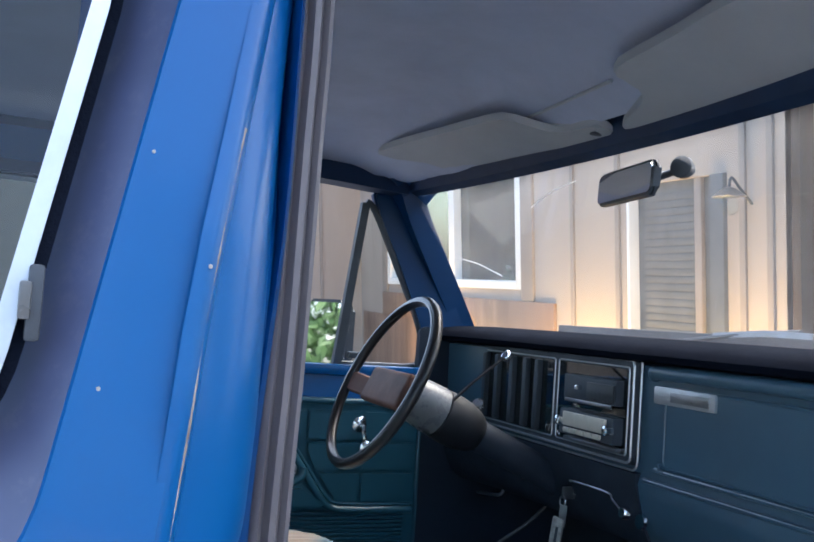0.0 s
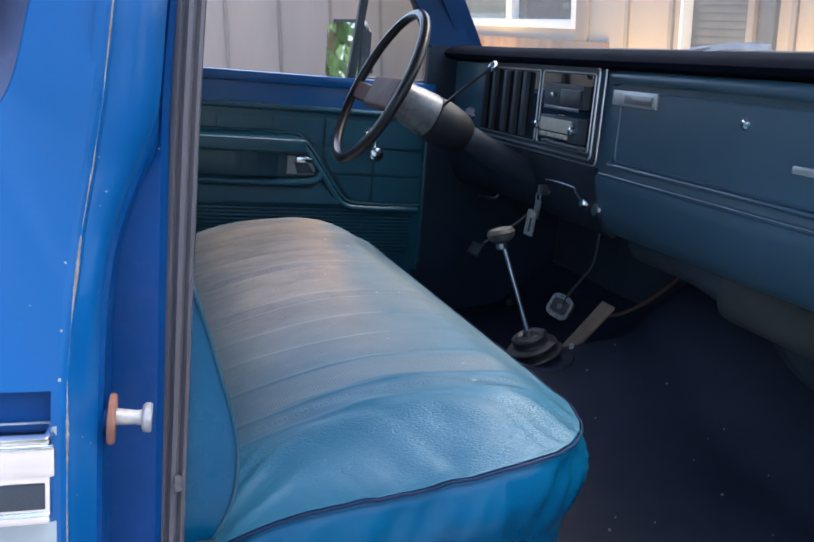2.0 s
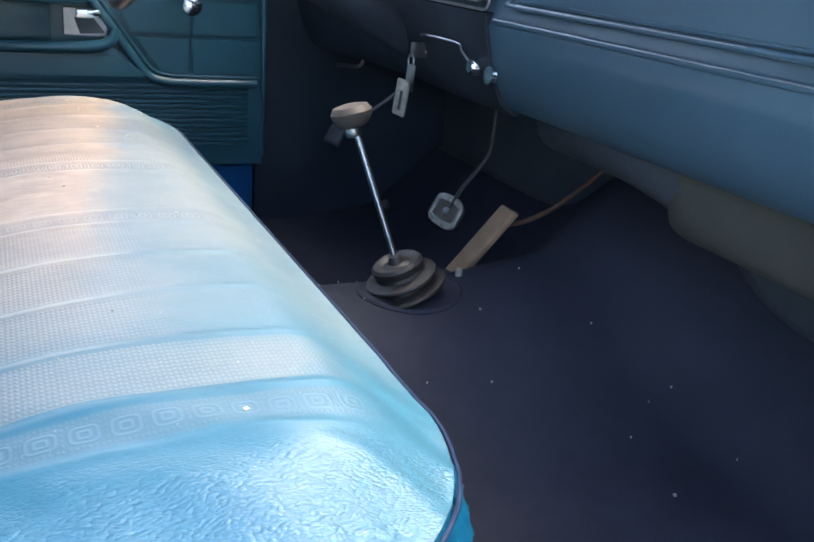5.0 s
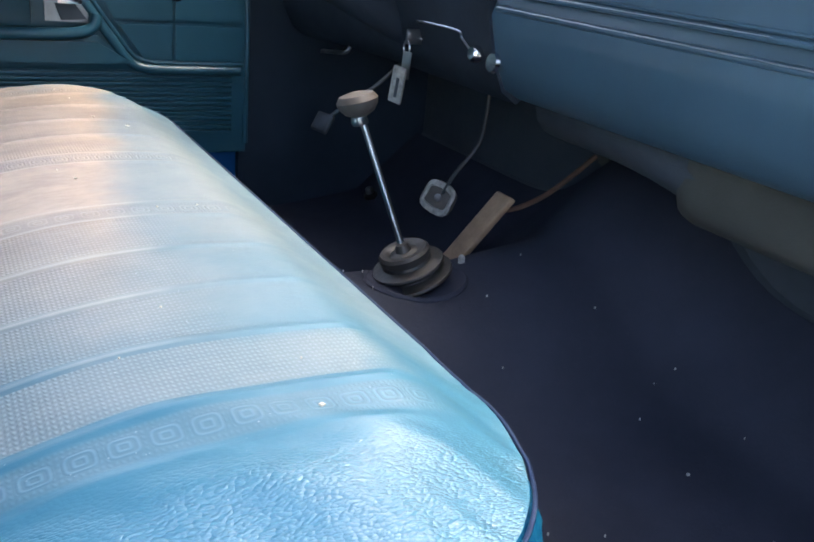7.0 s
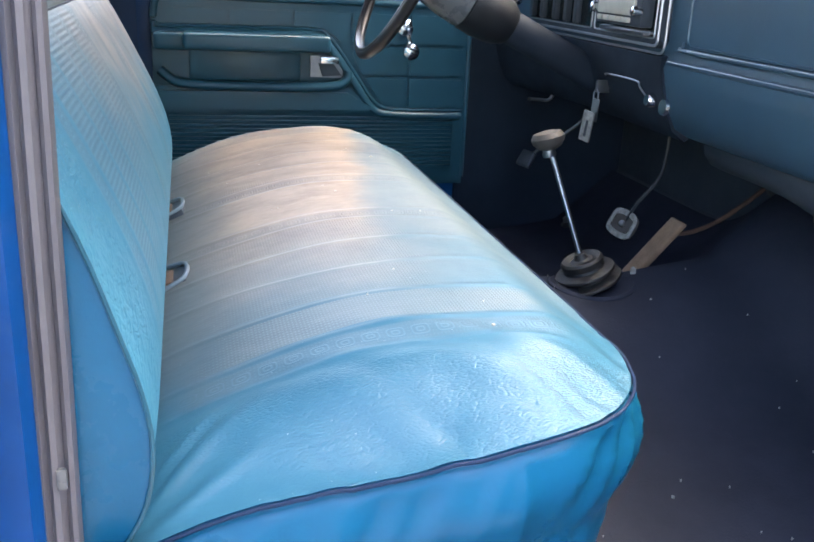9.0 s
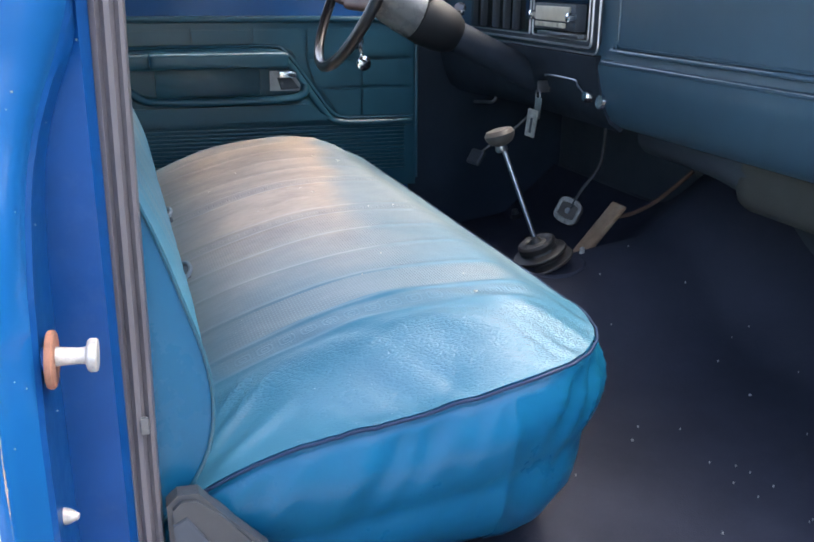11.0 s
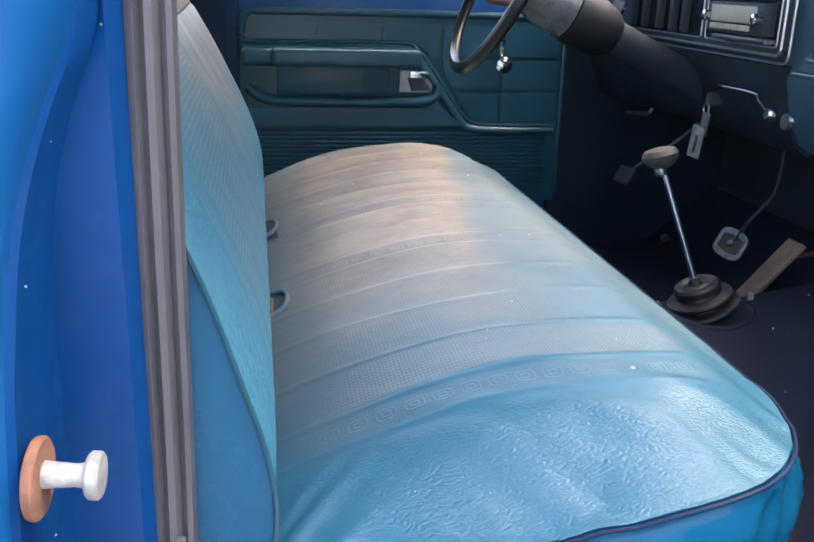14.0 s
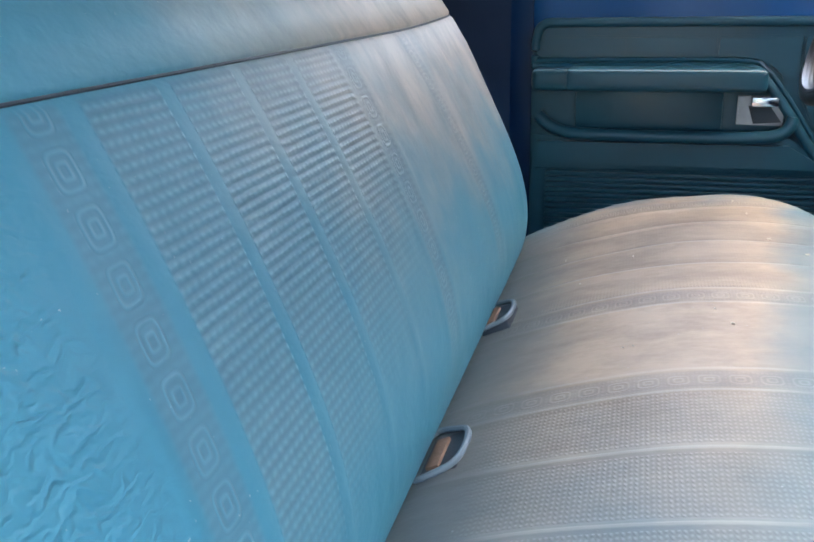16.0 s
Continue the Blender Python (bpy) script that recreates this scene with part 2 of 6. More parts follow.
def vinyl(name, along, upright):
    """Blue seat vinyl: crinkled plain ends, two seats of woven panels between smooth stripes and key-pattern bands,
    greyed with use, and browned on the driver's side by use and painted warm light. along: the axis that the stripes
    run along."""
    m, n, l, b = shader(name)
    co = n.new("ShaderNodeTexCoord").outputs["Object"]
    sp = n.new("ShaderNodeSeparateXYZ")
    l.new(co, sp.inputs[0])

    def num(op, a, c=None, d=None):
        q = n.new("ShaderNodeMath")
        q.operation = op
        for k, v in enumerate((a, c, d)):
            if v is None:
                continue
            if isinstance(v, (int, float)):
                q.inputs[k].default_value = v
            else:
                l.new(v, q.inputs[k])
        return q.outputs[0]

    def step(v, a, c):
        q = n.new("ShaderNodeMapRange")
        q.interpolation_type = "SMOOTHSTEP"
        l.new(v, q.inputs[0])
        q.inputs[1].default_value, q.inputs[2].default_value = a, c
        if a > c:
            q.inputs[1].default_value, q.inputs[2].default_value = c, a
            q.inputs[3].default_value, q.inputs[4].default_value = 1, 0
        return q.outputs[0]

    def band(v, a, c, soft=0.003):
        return num("MULTIPLY", step(v, a - soft, a + soft), step(v, c + soft, c - soft))

    y = sp.outputs[1]
    s = sp.outputs[along]
    u = num("ABSOLUTE", num("SUBTRACT", y, 0.045 if upright else 0.0))
    if upright:
        # the stripes spread a little towards the foot
        u = num("MULTIPLY_ADD", num("MAXIMUM", num("SUBTRACT", 0.577, s), 0.0), -0.12, u)
    wob = noise_tex(n, l, co, 9, 3)
    big = noise_tex(n, l, co, 4, 5, 0.65)
    keys = num("MAXIMUM", band(u, 0.513, 0.549), band(u, 0.090, 0.126))
    weave_zone = band(u, 0.132, 0.496)
    stripes = None
    for c in (0.225, 0.320, 0.415, 0.504, 0.558):
        k = step(num("ABSOLUTE", num("SUBTRACT", u, c)), 0.0085, 0.0065)
        stripes = k if stripes is None else num("MAXIMUM", stripes, k)
    weave_zone = num("MULTIPLY", weave_zone, num("SUBTRACT", 1.0, stripes))
    # how far the pattern survives
    if upright:
        slant = num("MULTIPLY_ADD", num("MAXIMUM", num("ADD", y, 0.50), 0.0), -0.30, num("ADD", s, num("MULTIPLY", num("SUBTRACT", wob, 0.5), 0.06)))
        live = num("MULTIPLY", step(slant, 0.26, 0.38), step(s, 0.577, 0.570))
    else:
        reach = num("ADD", s, num("MULTIPLY", num("SUBTRACT", wob, 0.5), 0.10))
        near = step(y, -0.40, -0.44)
        live = num("MULTIPLY", step(reach, -0.20, -0.13), num("MAXIMUM", step(reach, 0.11, 0.06), num("MULTIPLY", near, step(reach, 0.20, 0.14))))
    worn = num("MULTIPLY_ADD", step(num("ADD", y, num("MULTIPLY", num("SUBTRACT", wob, 0.5), 0.12)), 0.20, 0.08), 0.88, 0.12)
    edge_live = num("MULTIPLY", step(s, 0.27, 0.37), step(s, 0.577, 0.570)) if upright else num("MULTIPLY", step(s, -0.24, -0.15), step(s, 0.22, 0.16))
    ps, py = (0.0058, 0.0075) if upright else (0.0037, 0.0060)
    rows_ = num("MULTIPLY_ADD", num("SINE", num("MULTIPLY", s, 2 * math.pi / ps)), 0.5, 0.5)
    cols = num("MULTIPLY_ADD", num("SINE", num("MULTIPLY_ADD", y, 2 * math.pi / py, num("MULTIPLY", num("SINE", num("MULTIPLY", s, math.pi / ps)), 0.8))), 0.5, 0.5)
    wv = num("MULTIPLY", rows_, num("MULTIPLY_ADD", cols, 0.32, 0.68)) if upright else num("MULTIPLY", rows_, cols)
    # rounded square medallions in the bands
    pitch = 0.0246
    cell = num("MULTIPLY", num("ABSOLUTE", num("SUBTRACT", num("FRACT", num("DIVIDE", num("ADD", s, 5.0), pitch)), 0.5)), pitch)
    off = num("MINIMUM", num("ABSOLUTE", num("SUBTRACT", u, 0.531)), num("ABSOLUTE", num("SUBTRACT", u, 0.108)))
    rd4 = num("POWER", num("ADD", num("POWER", cell, 4.0), num("POWER", off, 4.0)), 0.25)
    key = num("MAXIMUM", band(rd4, 0.0074, 0.0092, 0.0010), band(rd4, 0.0026, 0.0046, 0.0010))
    key = num("MAXIMUM", key, num("MULTIPLY", num("MULTIPLY", wv, 0.5), step(rd4, 0.0100, 0.0110)))
    live = num("MULTIPLY", live, worn)
    woven = num("MULTIPLY", num("MULTIPLY", wv, weave_zone), live)
    keyed = num("MULTIPLY", num("MULTIPLY", key, keys), edge_live)
    h = num("MULTIPLY_ADD", keyed, 0.8, woven)
    b1 = n.new("ShaderNodeBump")
    b1.inputs["Strength"].default_value, b1.inputs["Distance"].default_value = (0.42, 0.0012) if upright else (0.45, 0.0008)
    l.new(h, b1.inputs["Height"])
    # leathery creases of the plain vinyl
    warp = n.new("ShaderNodeTexNoise")
    warp.inputs["Scale"].default_value, warp.inputs["Detail"].default_value = 35, 3
    l.new(co, warp.inputs["Vector"])
    bent = n.new("ShaderNodeVectorMath")
    bent.operation = "MULTIPLY_ADD"
    l.new(warp.outputs[1], bent.inputs[0])
    bent.inputs[1].default_value = (0.02, 0.02, 0.02) if upright else (0.009, 0.009, 0.009)
    l.new(co, bent.inputs[2])
    mp = n.new("ShaderNodeMapping")
    mp.inputs["Scale"].default_value = (1.0, 0.6, 1.7) if upright else (0.62, 1.25, 1)
    mp.inputs["Rotation"].default_value = (0.35, 0, 0) if upright else (0, 0, 0.45)
    l.new(bent.outputs[0], mp.inputs[0])
    if upright:
        cr = n.new("ShaderNodeTexNoise")
        cr.inputs["Scale"].default_value, cr.inputs["Detail"].default_value, cr.inputs["Distortion"].default_value = 120, 1.0, 0.4
    else:
        cr = n.new("ShaderNodeTexVoronoi")
        cr.inputs["Scale"].default_value = 440
    l.new(mp.outputs[0], cr.inputs["Vector"])
    plain = num("SUBTRACT", 1.0, num("MAXIMUM", num("MULTIPLY", weave_zone, live), num("MULTIPLY", keys, edge_live)))
    ends = num("MULTIPLY_ADD", step(u, 0.55, 0.60), 0.9, 0.1)
    patch = step(big, 0.38, 0.60)
    front = step(num("ABSOLUTE", y), 0.703, 0.698)
    amount = num("MULTIPLY", num("MULTIPLY", ends, plain), num("MULTIPLY_ADD", patch, 0.3, 0.7))
    if upright:
        amount = num("MULTIPLY", amount, front)
    if not upright:
        amount = num("MULTIPLY", amount, step(sp.outputs[2], 0.225, 0.255))
    b2 = n.new("ShaderNodeBump")
    b2.inputs["Distance"].default_value = 0.0034 if upright else 0.0027
    l.new(num("MULTIPLY", amount, 0.9 if upright else 0.38), b2.inputs["Strength"])
    l.new(cr.outputs[0] if upright else num("SUBTRACT", 1.0, num("MULTIPLY", cr.outputs["Distance"], cr.outputs["Distance"])), b2.inputs["Height"])
    l.new(b1.outputs[0], b2.inputs["Normal"])
    b3 = n.new("ShaderNodeBump")
    b3.inputs["Distance"].default_value, b3.inputs["Strength"].default_value = 0.004, 0.30 if upright else 0.26
    l.new(noise_tex(n, l, co, 38, 3, 0.5, (1, 1, 1) if upright else (0.5, 1.2, 1)), b3.inputs["Height"])
    l.new(b2.outputs[0], b3.inputs["Normal"])
    l.new(b3.outputs[0], b.inputs["Normal"])
    # colour: blue, greyed panels, browned towards the driver by use and painted warm light
    blue = ramp(n, l, big, [(0.3, (0.018, 0.135, 0.230)), (0.7, (0.036, 0.176, 0.275))] if upright else [(0.3, (0.020, 0.110, 0.178)), (0.7, (0.038, 0.145, 0.214))]).outputs[0]
    grey = ramp(n, l, noise_tex(n, l, co, 14, 6, 0.7), [(0.3, (0.150, 0.200, 0.222)), (0.7, (0.215, 0.245, 0.255))]).outputs[0]
    wide = num("ADD", num("MULTIPLY", num("SUBTRACT", wob, 0.5), 0.22), 0.0)
    yy = num("ADD", y, wide)
    if upright:
        fade = num("MULTIPLY", step(num("ADD", s, wide), 0.28, 0.50), step(yy, -0.62, 0.0))
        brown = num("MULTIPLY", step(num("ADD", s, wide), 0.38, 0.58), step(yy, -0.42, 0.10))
        fade = num("MAXIMUM", fade, num("MULTIPLY", num("MULTIPLY", weave_zone, live), 0.35))
    else:
        ss = num("ADD", s, num("MULTIPLY", wide, 0.35))
        fade = num("MULTIPLY", step(yy, -0.56, -0.30), step(ss, 0.24, 0.02))
        fade = num("MAXIMUM", fade, num("MULTIPLY", step(yy, -0.50, -0.05), step(ss, 0.26, 0.19)))
        fade = num("MAXIMUM", fade, num("MULTIPLY", num("MULTIPLY", weave_zone, live), 0.7))
        fade = num("MAXIMUM", fade, num("MULTIPLY", step(yy, -0.54, -0.30), 0.5))
        sb = num("MULTIPLY_ADD", y, -0.14, ss)
        brown = num("MULTIPLY", num("MULTIPLY", step(yy, -0.44, -0.02), step(sb, 0.105, 0.045)), step(ss, -0.25, -0.10))
        brown = num("MULTIPLY", brown, step(yy, 0.66, 0.50))
    if not upright:
        fade = num("MULTIPLY", fade, num("MULTIPLY_ADD", step(yy, 0.42, 0.60), -0.75, 1.0))
    # brown of use, brightened for the warm light that falls on this half
    lit_smear = ramp(n, l, noise_tex(n, l, co, 7, 7, 0.75, (1, 2.2, 1)), [(0.35, (0.36, 0.29, 0.235) if upright else (0.290, 0.212, 0.150)), (0.6, (0.62, 0.50, 0.40) if upright else (0.49, 0.375, 0.275))]).outputs[0]
    c = mix_col(n, l, fade, blue, grey)
    c = mix_col(n, l, num("MULTIPLY", stripes, num("MULTIPLY", edge_live, num("MULTIPLY_ADD", fade, -0.35, 0.40))), c, blue)
    if upright:
        c = mix_col(n, l, num("MULTIPLY", front, 0.28), c, (0.13, 0.50, 0.60))
    c = mix_col(n, l, num("MULTIPLY", brown, 0.9), c, lit_smear)
    if not upright:
        # pale highlights of the raised stripes, mixed into the colour
        rim_glints = None
        for c0 in (0.085, 0.130, 0.225, 0.320, 0.415, 0.504):
            k = band(num("ABSOLUTE", num("SUBTRACT", u, c0)), -0.001, 0.0022, 0.0012)
            rim_glints = k if rim_glints is None else num("MAXIMUM", rim_glints, k)
        rim_glints = num("MULTIPLY", rim_glints, num("MULTIPLY", step(s, -0.20, -0.12), step(sb, 0.125, 0.06)))
        c = mix_col(n, l, num("MULTIPLY", rim_glints, num("MULTIPLY_ADD", fade, 0.22, 0.03)), c, (0.66, 0.63, 0.59))
    # relief shading put into the colour: weave tops lighter, pits darker
    c = mix_col(n, l, num("MULTIPLY_ADD", woven, 0.07, num("MULTIPLY", keyed, 0.08)), c, (0.62, 0.66, 0.68))
    pits = num("SUBTRACT", num("MULTIPLY", weave_zone, live), woven)
    c = mix_col(n, l, num("MULTIPLY", pits, 0.30 if upright else 0.16), c, (0.09, 0.10, 0.11))
    c = mix_col(n, l, num("MULTIPLY", num("MULTIPLY", keys, edge_live), num("MULTIPLY_ADD", key, -0.25, 0.30)), c, (0.12, 0.15, 0.17))
    if not upright:
        # darker towards the rear of the cushion
        rear_dark = num("MULTIPLY", num("MULTIPLY", step(ss, -0.09, -0.20), step(yy, -0.62, -0.40)), step(yy, 0.62, 0.45))
        c = mix_col(n, l, num("MULTIPLY", rear_dark, 0.55), c, (0.085, 0.088, 0.088))
    lint = ramp(n, l, noise_tex(n, l, co, 260, 2, 0.5), [(0.74, (0, 0, 0)), (0.80, (0.5, 0.5, 0.5))]).outputs[0]
    c = mix_col(n, l, lint, c, (0.55, 0.58, 0.6))
    l.new(c, b.inputs["Base Color"])
    rr = n.new("ShaderNodeMapRange")
    rr.inputs[3].default_value, rr.inputs[4].default_value = (0.38, 0.56) if upright else (0.38, 0.52)
    l.new(noise_tex(n, l, co, 20, 5), rr.inputs[0])
    l.new(rr.outputs[0], b.inputs["Roughness"])
    b.inputs["Specular IOR Level"].default_value = 0.45 if upright else 0.4
    if not upright:
        b.inputs["Coat Roughness"].default_value = 0.30
        l.new(num("MULTIPLY", step(y, -0.52, -0.60), 0.32), b.inputs["Coat Weight"])
        l.new(b3.outputs[0], b.inputs["Coat Normal"])
    return m


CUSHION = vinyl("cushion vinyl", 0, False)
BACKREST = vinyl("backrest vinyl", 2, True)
# darker than the seat blue: shade on the upright sides is in the colour
SIDE_VINYL = surface("shade-darkened side vinyl", (0.003, 0.082, 0.168), 0.30, 0, 0.12, 5, grain=0.10, grain_scale=200, spec=0.22)

# ---- builders ----
BASE = {}


def thing(name, label, category, base=(0, 0, 0), group="", kind="", place=TRUCK):
    ob = new(name)
    ob.empty_display_size = 0.05
    BASE[ob.name] = Vector(base)
    ob.matrix_world = place @ Matrix.Translation(base)
    return tagged(ob, label, category, group, kind)


def part(name, bm, material, parent, label="", smooth=40, kind=""):
    root = parent
    while root.parent:
        root = root.parent
    bmesh.ops.remove_doubles(bm, verts=bm.verts, dist=1e-6)
    bmesh.ops.recalc_face_normals(bm, faces=bm.faces)
    bm.transform(Matrix.Translation(-BASE[root.name]))
    me = bpy.data.meshes.new(name)
    bm.to_mesh(me)
    bm.free()
    if smooth:
        for p in me.polygons:
            p.use_smooth = True
        me.set_sharp_from_angle(angle=radians(smooth))
    me.materials.append(material)
    ob = new(name, me)
    ob.parent = parent
    return tagged(ob, label, "", "", kind)


def box(x0, x1, y0, y1, z0, z1, bevel=0.0, seg=2, bm=None, m=None):
    bm = bm or bmesh.new()
    vs = [bm.verts.new((x, y, z)) for z in (z0, z1) for y in (y0, y1) for x in (x0, x1)]
    fs = [bm.faces.new([vs[i] for i in f]) for f in ((0, 2, 3, 1), (4, 5, 7, 6), (0, 1, 5, 4), (2, 6, 7, 3), (0, 4, 6, 2), (1, 3, 7, 5))]
    if bevel:
        es = list({e for f in fs for e in f.edges})
        r = bmesh.ops.bevel(bm, geom=es, offset=bevel, segments=seg, affect="EDGES", profile=0.6)
        vs = list({v for f in r["faces"] for v in f.verts} | {v for v in vs if v.is_valid})
    if m:
        bmesh.ops.transform(bm, matrix=m, verts=[v for v in vs if v.is_valid])
    return bm


def circle(r, n=12, flat=1.0):
    return [(r * math.cos(2 * math.pi * i / n), r * flat * math.sin(2 * math.pi * i / n)) for i in range(n)]


def sweep(points, section, closed=False, up=(0, 0, 1), scales=None, bm=None, cap=True):
    """A section (in side, up axes) carried along a line of points."""
    bm = bm or bmesh.new()
    pts = [Vector(p) for p in points]
    n, rings = len(pts), []
    upv = Vector(up)
    for i, p in enumerate(pts):
        a = pts[(i - 1) % n] if closed or i else pts[0]
        b = pts[(i + 1) % n] if closed or i < n - 1 else pts[-1]
        t = (b - a).normalized()
        s = t.cross(upv)
        s = s.normalized() if s.length > 1e-4 else Vector((1, 0, 0))
        u = s.cross(t).normalized()
        k = scales[i] if scales else 1
        rings.append([bm.verts.new(p + s * (q[0] * k) + u * (q[1] * k)) for q in section])
    m = len(section)
    for i in range(n if closed else n - 1):
        r0, r1 = rings[i], rings[(i + 1) % n]
        for j in range(m):
            bm.faces.new((r0[j], r0[(j + 1) % m], r1[(j + 1) % m], r1[j]))
    if cap and not closed:
        bm.faces.new(rings[0][::-1])
        bm.faces.new(rings[-1])
    return bm


def smooth_line(points, n=8, closed=False):
    """A smooth line through points."""
    P = [Vector(p) for p in points]
    out, k = [], len(P)
    for i in range(k if closed else k - 1):
        p0, p1, p2, p3 = (P[j % k] if closed else P[min(max(j, 0), k - 1)] for j in (i - 1, i, i + 1, i + 2))
        for s in range(n):
            t = s / n
            out.append(0.5 * ((2 * p1) + (p2 - p0) * t + (2 * p0 - 5 * p1 + 4 * p2 - p3) * t * t + (3 * p1 - p0 - 3 * p2 + p3) * t ** 3))
    if not closed:
        out.append(P[-1])
    return out


def lathe(profile, centre, axis=(0, 0, 1), n=24, bm=None):
    """A turned form: profile of (radius, height) along the axis."""
    bm = bm or bmesh.new()
    q = Vector((0, 0, 1)).rotation_difference(Vector(axis).normalized()).to_matrix()
    c = Vector(centre)
    rings = []
    for r, h in profile:
        rings.append([bm.verts.new(c + q @ Vector((max(r, 1e-4) * math.cos(2 * math.pi * i / n), max(r, 1e-4) * math.sin(2 * math.pi * i / n), h))) for i in range(n)])
    for a, b in zip(rings, rings[1:]):
        for i in range(n):
            bm.faces.new((a[i], a[(i + 1) % n], b[(i + 1) % n], b[i]))
    bm.faces.new(rings[0][::-1])
    bm.faces.new(rings[-1])
    return bm


def extrude_y(profile, y0, y1, bm=None, steps=1, bend=None):
    """An outline of (x, z) drawn out along y."""
    bm = bm or bmesh.new()
    rings = []
    for i in range(steps + 1):
        y = y0 + (y1 - y0) * i / steps
        d = bend(y) if bend else 0
        rings.append([bm.verts.new((x + d, y, z)) for x, z in profile])
    m = len(profile)
    for a, b in zip(rings, rings[1:]):
        for j in range(m):
            bm.faces.new((a[j], a[(j + 1) % m], b[(j + 1) % m], b[j]))
    bm.faces.new(rings[0][::-1])
    bm.faces.new(rings[-1])
    return bm


def slab(outline, y0, y1, bevel=0.0, bm=None):
    """An outline of (x, z) with thickness along y."""
    bm = bm or bmesh.new()
    a = [bm.verts.new((x, y0, z)) for x, z in outline]
    b = [bm.verts.new((x, y1, z)) for x, z in outline]
    m = len(a)
    for j in range(m):
        bm.faces.new((a[j], a[(j + 1) % m], b[(j + 1) % m], b[j]))
    fa = bm.faces.new(a[::-1])
    fb = bm.faces.new(b)
    if bevel:
        es = [e for e in fa.edges] + [e for e in fb.edges]
        bmesh.ops.bevel(bm, geom=es, offset=bevel, segments=2, affect="EDGES")
    return bm


def plate(outline, x0, x1, bevel=0.0, bm=None):
    """An outline of (y, z) with thickness along x."""
    bm = bm or bmesh.new()
    a = [bm.verts.new((x0, y, z)) for y, z in outline]
    b = [bm.verts.new((x1, y, z)) for y, z in outline]
    m = len(a)
    for j in range(m):
        bm.faces.new((a[j], a[(j + 1) % m], b[(j + 1) % m], b[j]))
    fa = bm.faces.new(a[::-1])
    fb = bm.faces.new(b)
    if bevel:
        es = [e for e in fa.edges] + [e for e in fb.edges]
        bmesh.ops.bevel(bm, geom=es, offset=bevel, segments=2, affect="EDGES")
    return bm


def round_rect(x0, x1, z0, z1, r, n=5, shear=0.0):
    out = []
    for cx, cz, a0 in ((x1 - r, z1 - r, 0), (x0 + r, z1 - r, 90), (x0 + r, z0 + r, 180), (x1 - r, z0 + r, 270)):
        for i in range(n + 1):
            a = radians(a0 + 90 * i / n)
            out.append((cx + r * math.cos(a), cz + r * math.sin(a)))
    return [(x + shear * (z - z0), z) for x, z in out]


def height_grid(xs, ys, f, thick, bm=None):
    """A sheet z = f(x, y), with thickness."""
    bm = bm or bmesh.new()
    top = [[bm.verts.new((x, y, f(x, y))) for y in ys] for x in xs]
    low = [[bm.verts.new((x, y, f(x, y) - thick)) for y in ys] for x in xs]
    nx, ny = len(xs), len(ys)
    for i in range(nx - 1):
        for j in range(ny - 1):
            bm.faces.new((top[i][j], top[i + 1][j], top[i + 1][j + 1], top[i][j + 1]))
            bm.faces.new((low[i][j], low[i][j + 1], low[i + 1][j + 1], low[i + 1][j]))
    for i in range(nx - 1):
        for j in (0, ny - 1):
            bm.faces.new((top[i][j], top[i + 1][j], low[i + 1][j], low[i][j]))
    for j in range(ny - 1):
        for i in (0, nx - 1):
            bm.faces.new((top[i][j], top[i][j + 1], low[i][j + 1], low[i][j]))
    return bm


def lin(a, b, n):
    return [a + (b - a) * i / n for i in range(n + 1)]


def interp(x, table):
    for (x0, v0), (x1, v1) in zip(table, table[1:]):
        if x <= x1:
            t = min(max((x - x0) / (x1 - x0), 0), 1)
            return v0 + (v1 - v0) * t
    return table[-1][1]


def ease(x, a, b):
    t = min(max((x - a) / (b - a), 0), 1)
    return t * t * (3 - 2 * t)


# ---- ground ----
def ground_height(x, y):
    s = min(max(x, -9), 3.0)
    q = min(max(y, -6), 6)
    return -0.1051 * s - 0.0279 * q


gx = [-300, -60, -25, -14, -9] + lin(-8, 3, 11) + [4, 6, 9, 14, 25, 60, 300]
gy = [-300, -60, -25, -12, -6] + lin(-5, 5, 10) + [6, 9, 14, 25, 60, 300]
g = tagged(thing("ground", "grey gravel drive sloping down towards the house", "ground", (0, 0, 0), kind="structure", place=Matrix.Identity(4)))
part("gravel_surface", height_grid(gx, gy, ground_height, 0.3), GROUND, g)

# ---- truck cab ----
cab = thing("truck_cab", "blue extended pickup truck cab with a worn dark interior", "truck cab", (0, 0, 0.45))


def skin_y(z):
    """Half width of the outer skin by height: the cab leans in above the belt."""
    return interp(z, [(0.40, 0.860), (0.75, 0.872), (1.15, 0.868), (1.236, 0.852), (1.30, 0.833), (1.35, 0.815), (1.40, 0.802), (1.45, 0.797), (1.52, 0.793), (1.60, 0.780), (1.70, 0.757), (1.80, 0.735), (1.95, 0.70)])


def floor_z(x, y):
    hump = 0.14 * math.exp(-(((y - 0.03) / 0.185) ** 2) ** 1.3) * ease(x, 0.15, 0.6)
    toe = 0.13 * max(0, x - 0.86) + 0.75 * max(0, x - 1.06)
    return 0.80 + max(hump, 0) + toe


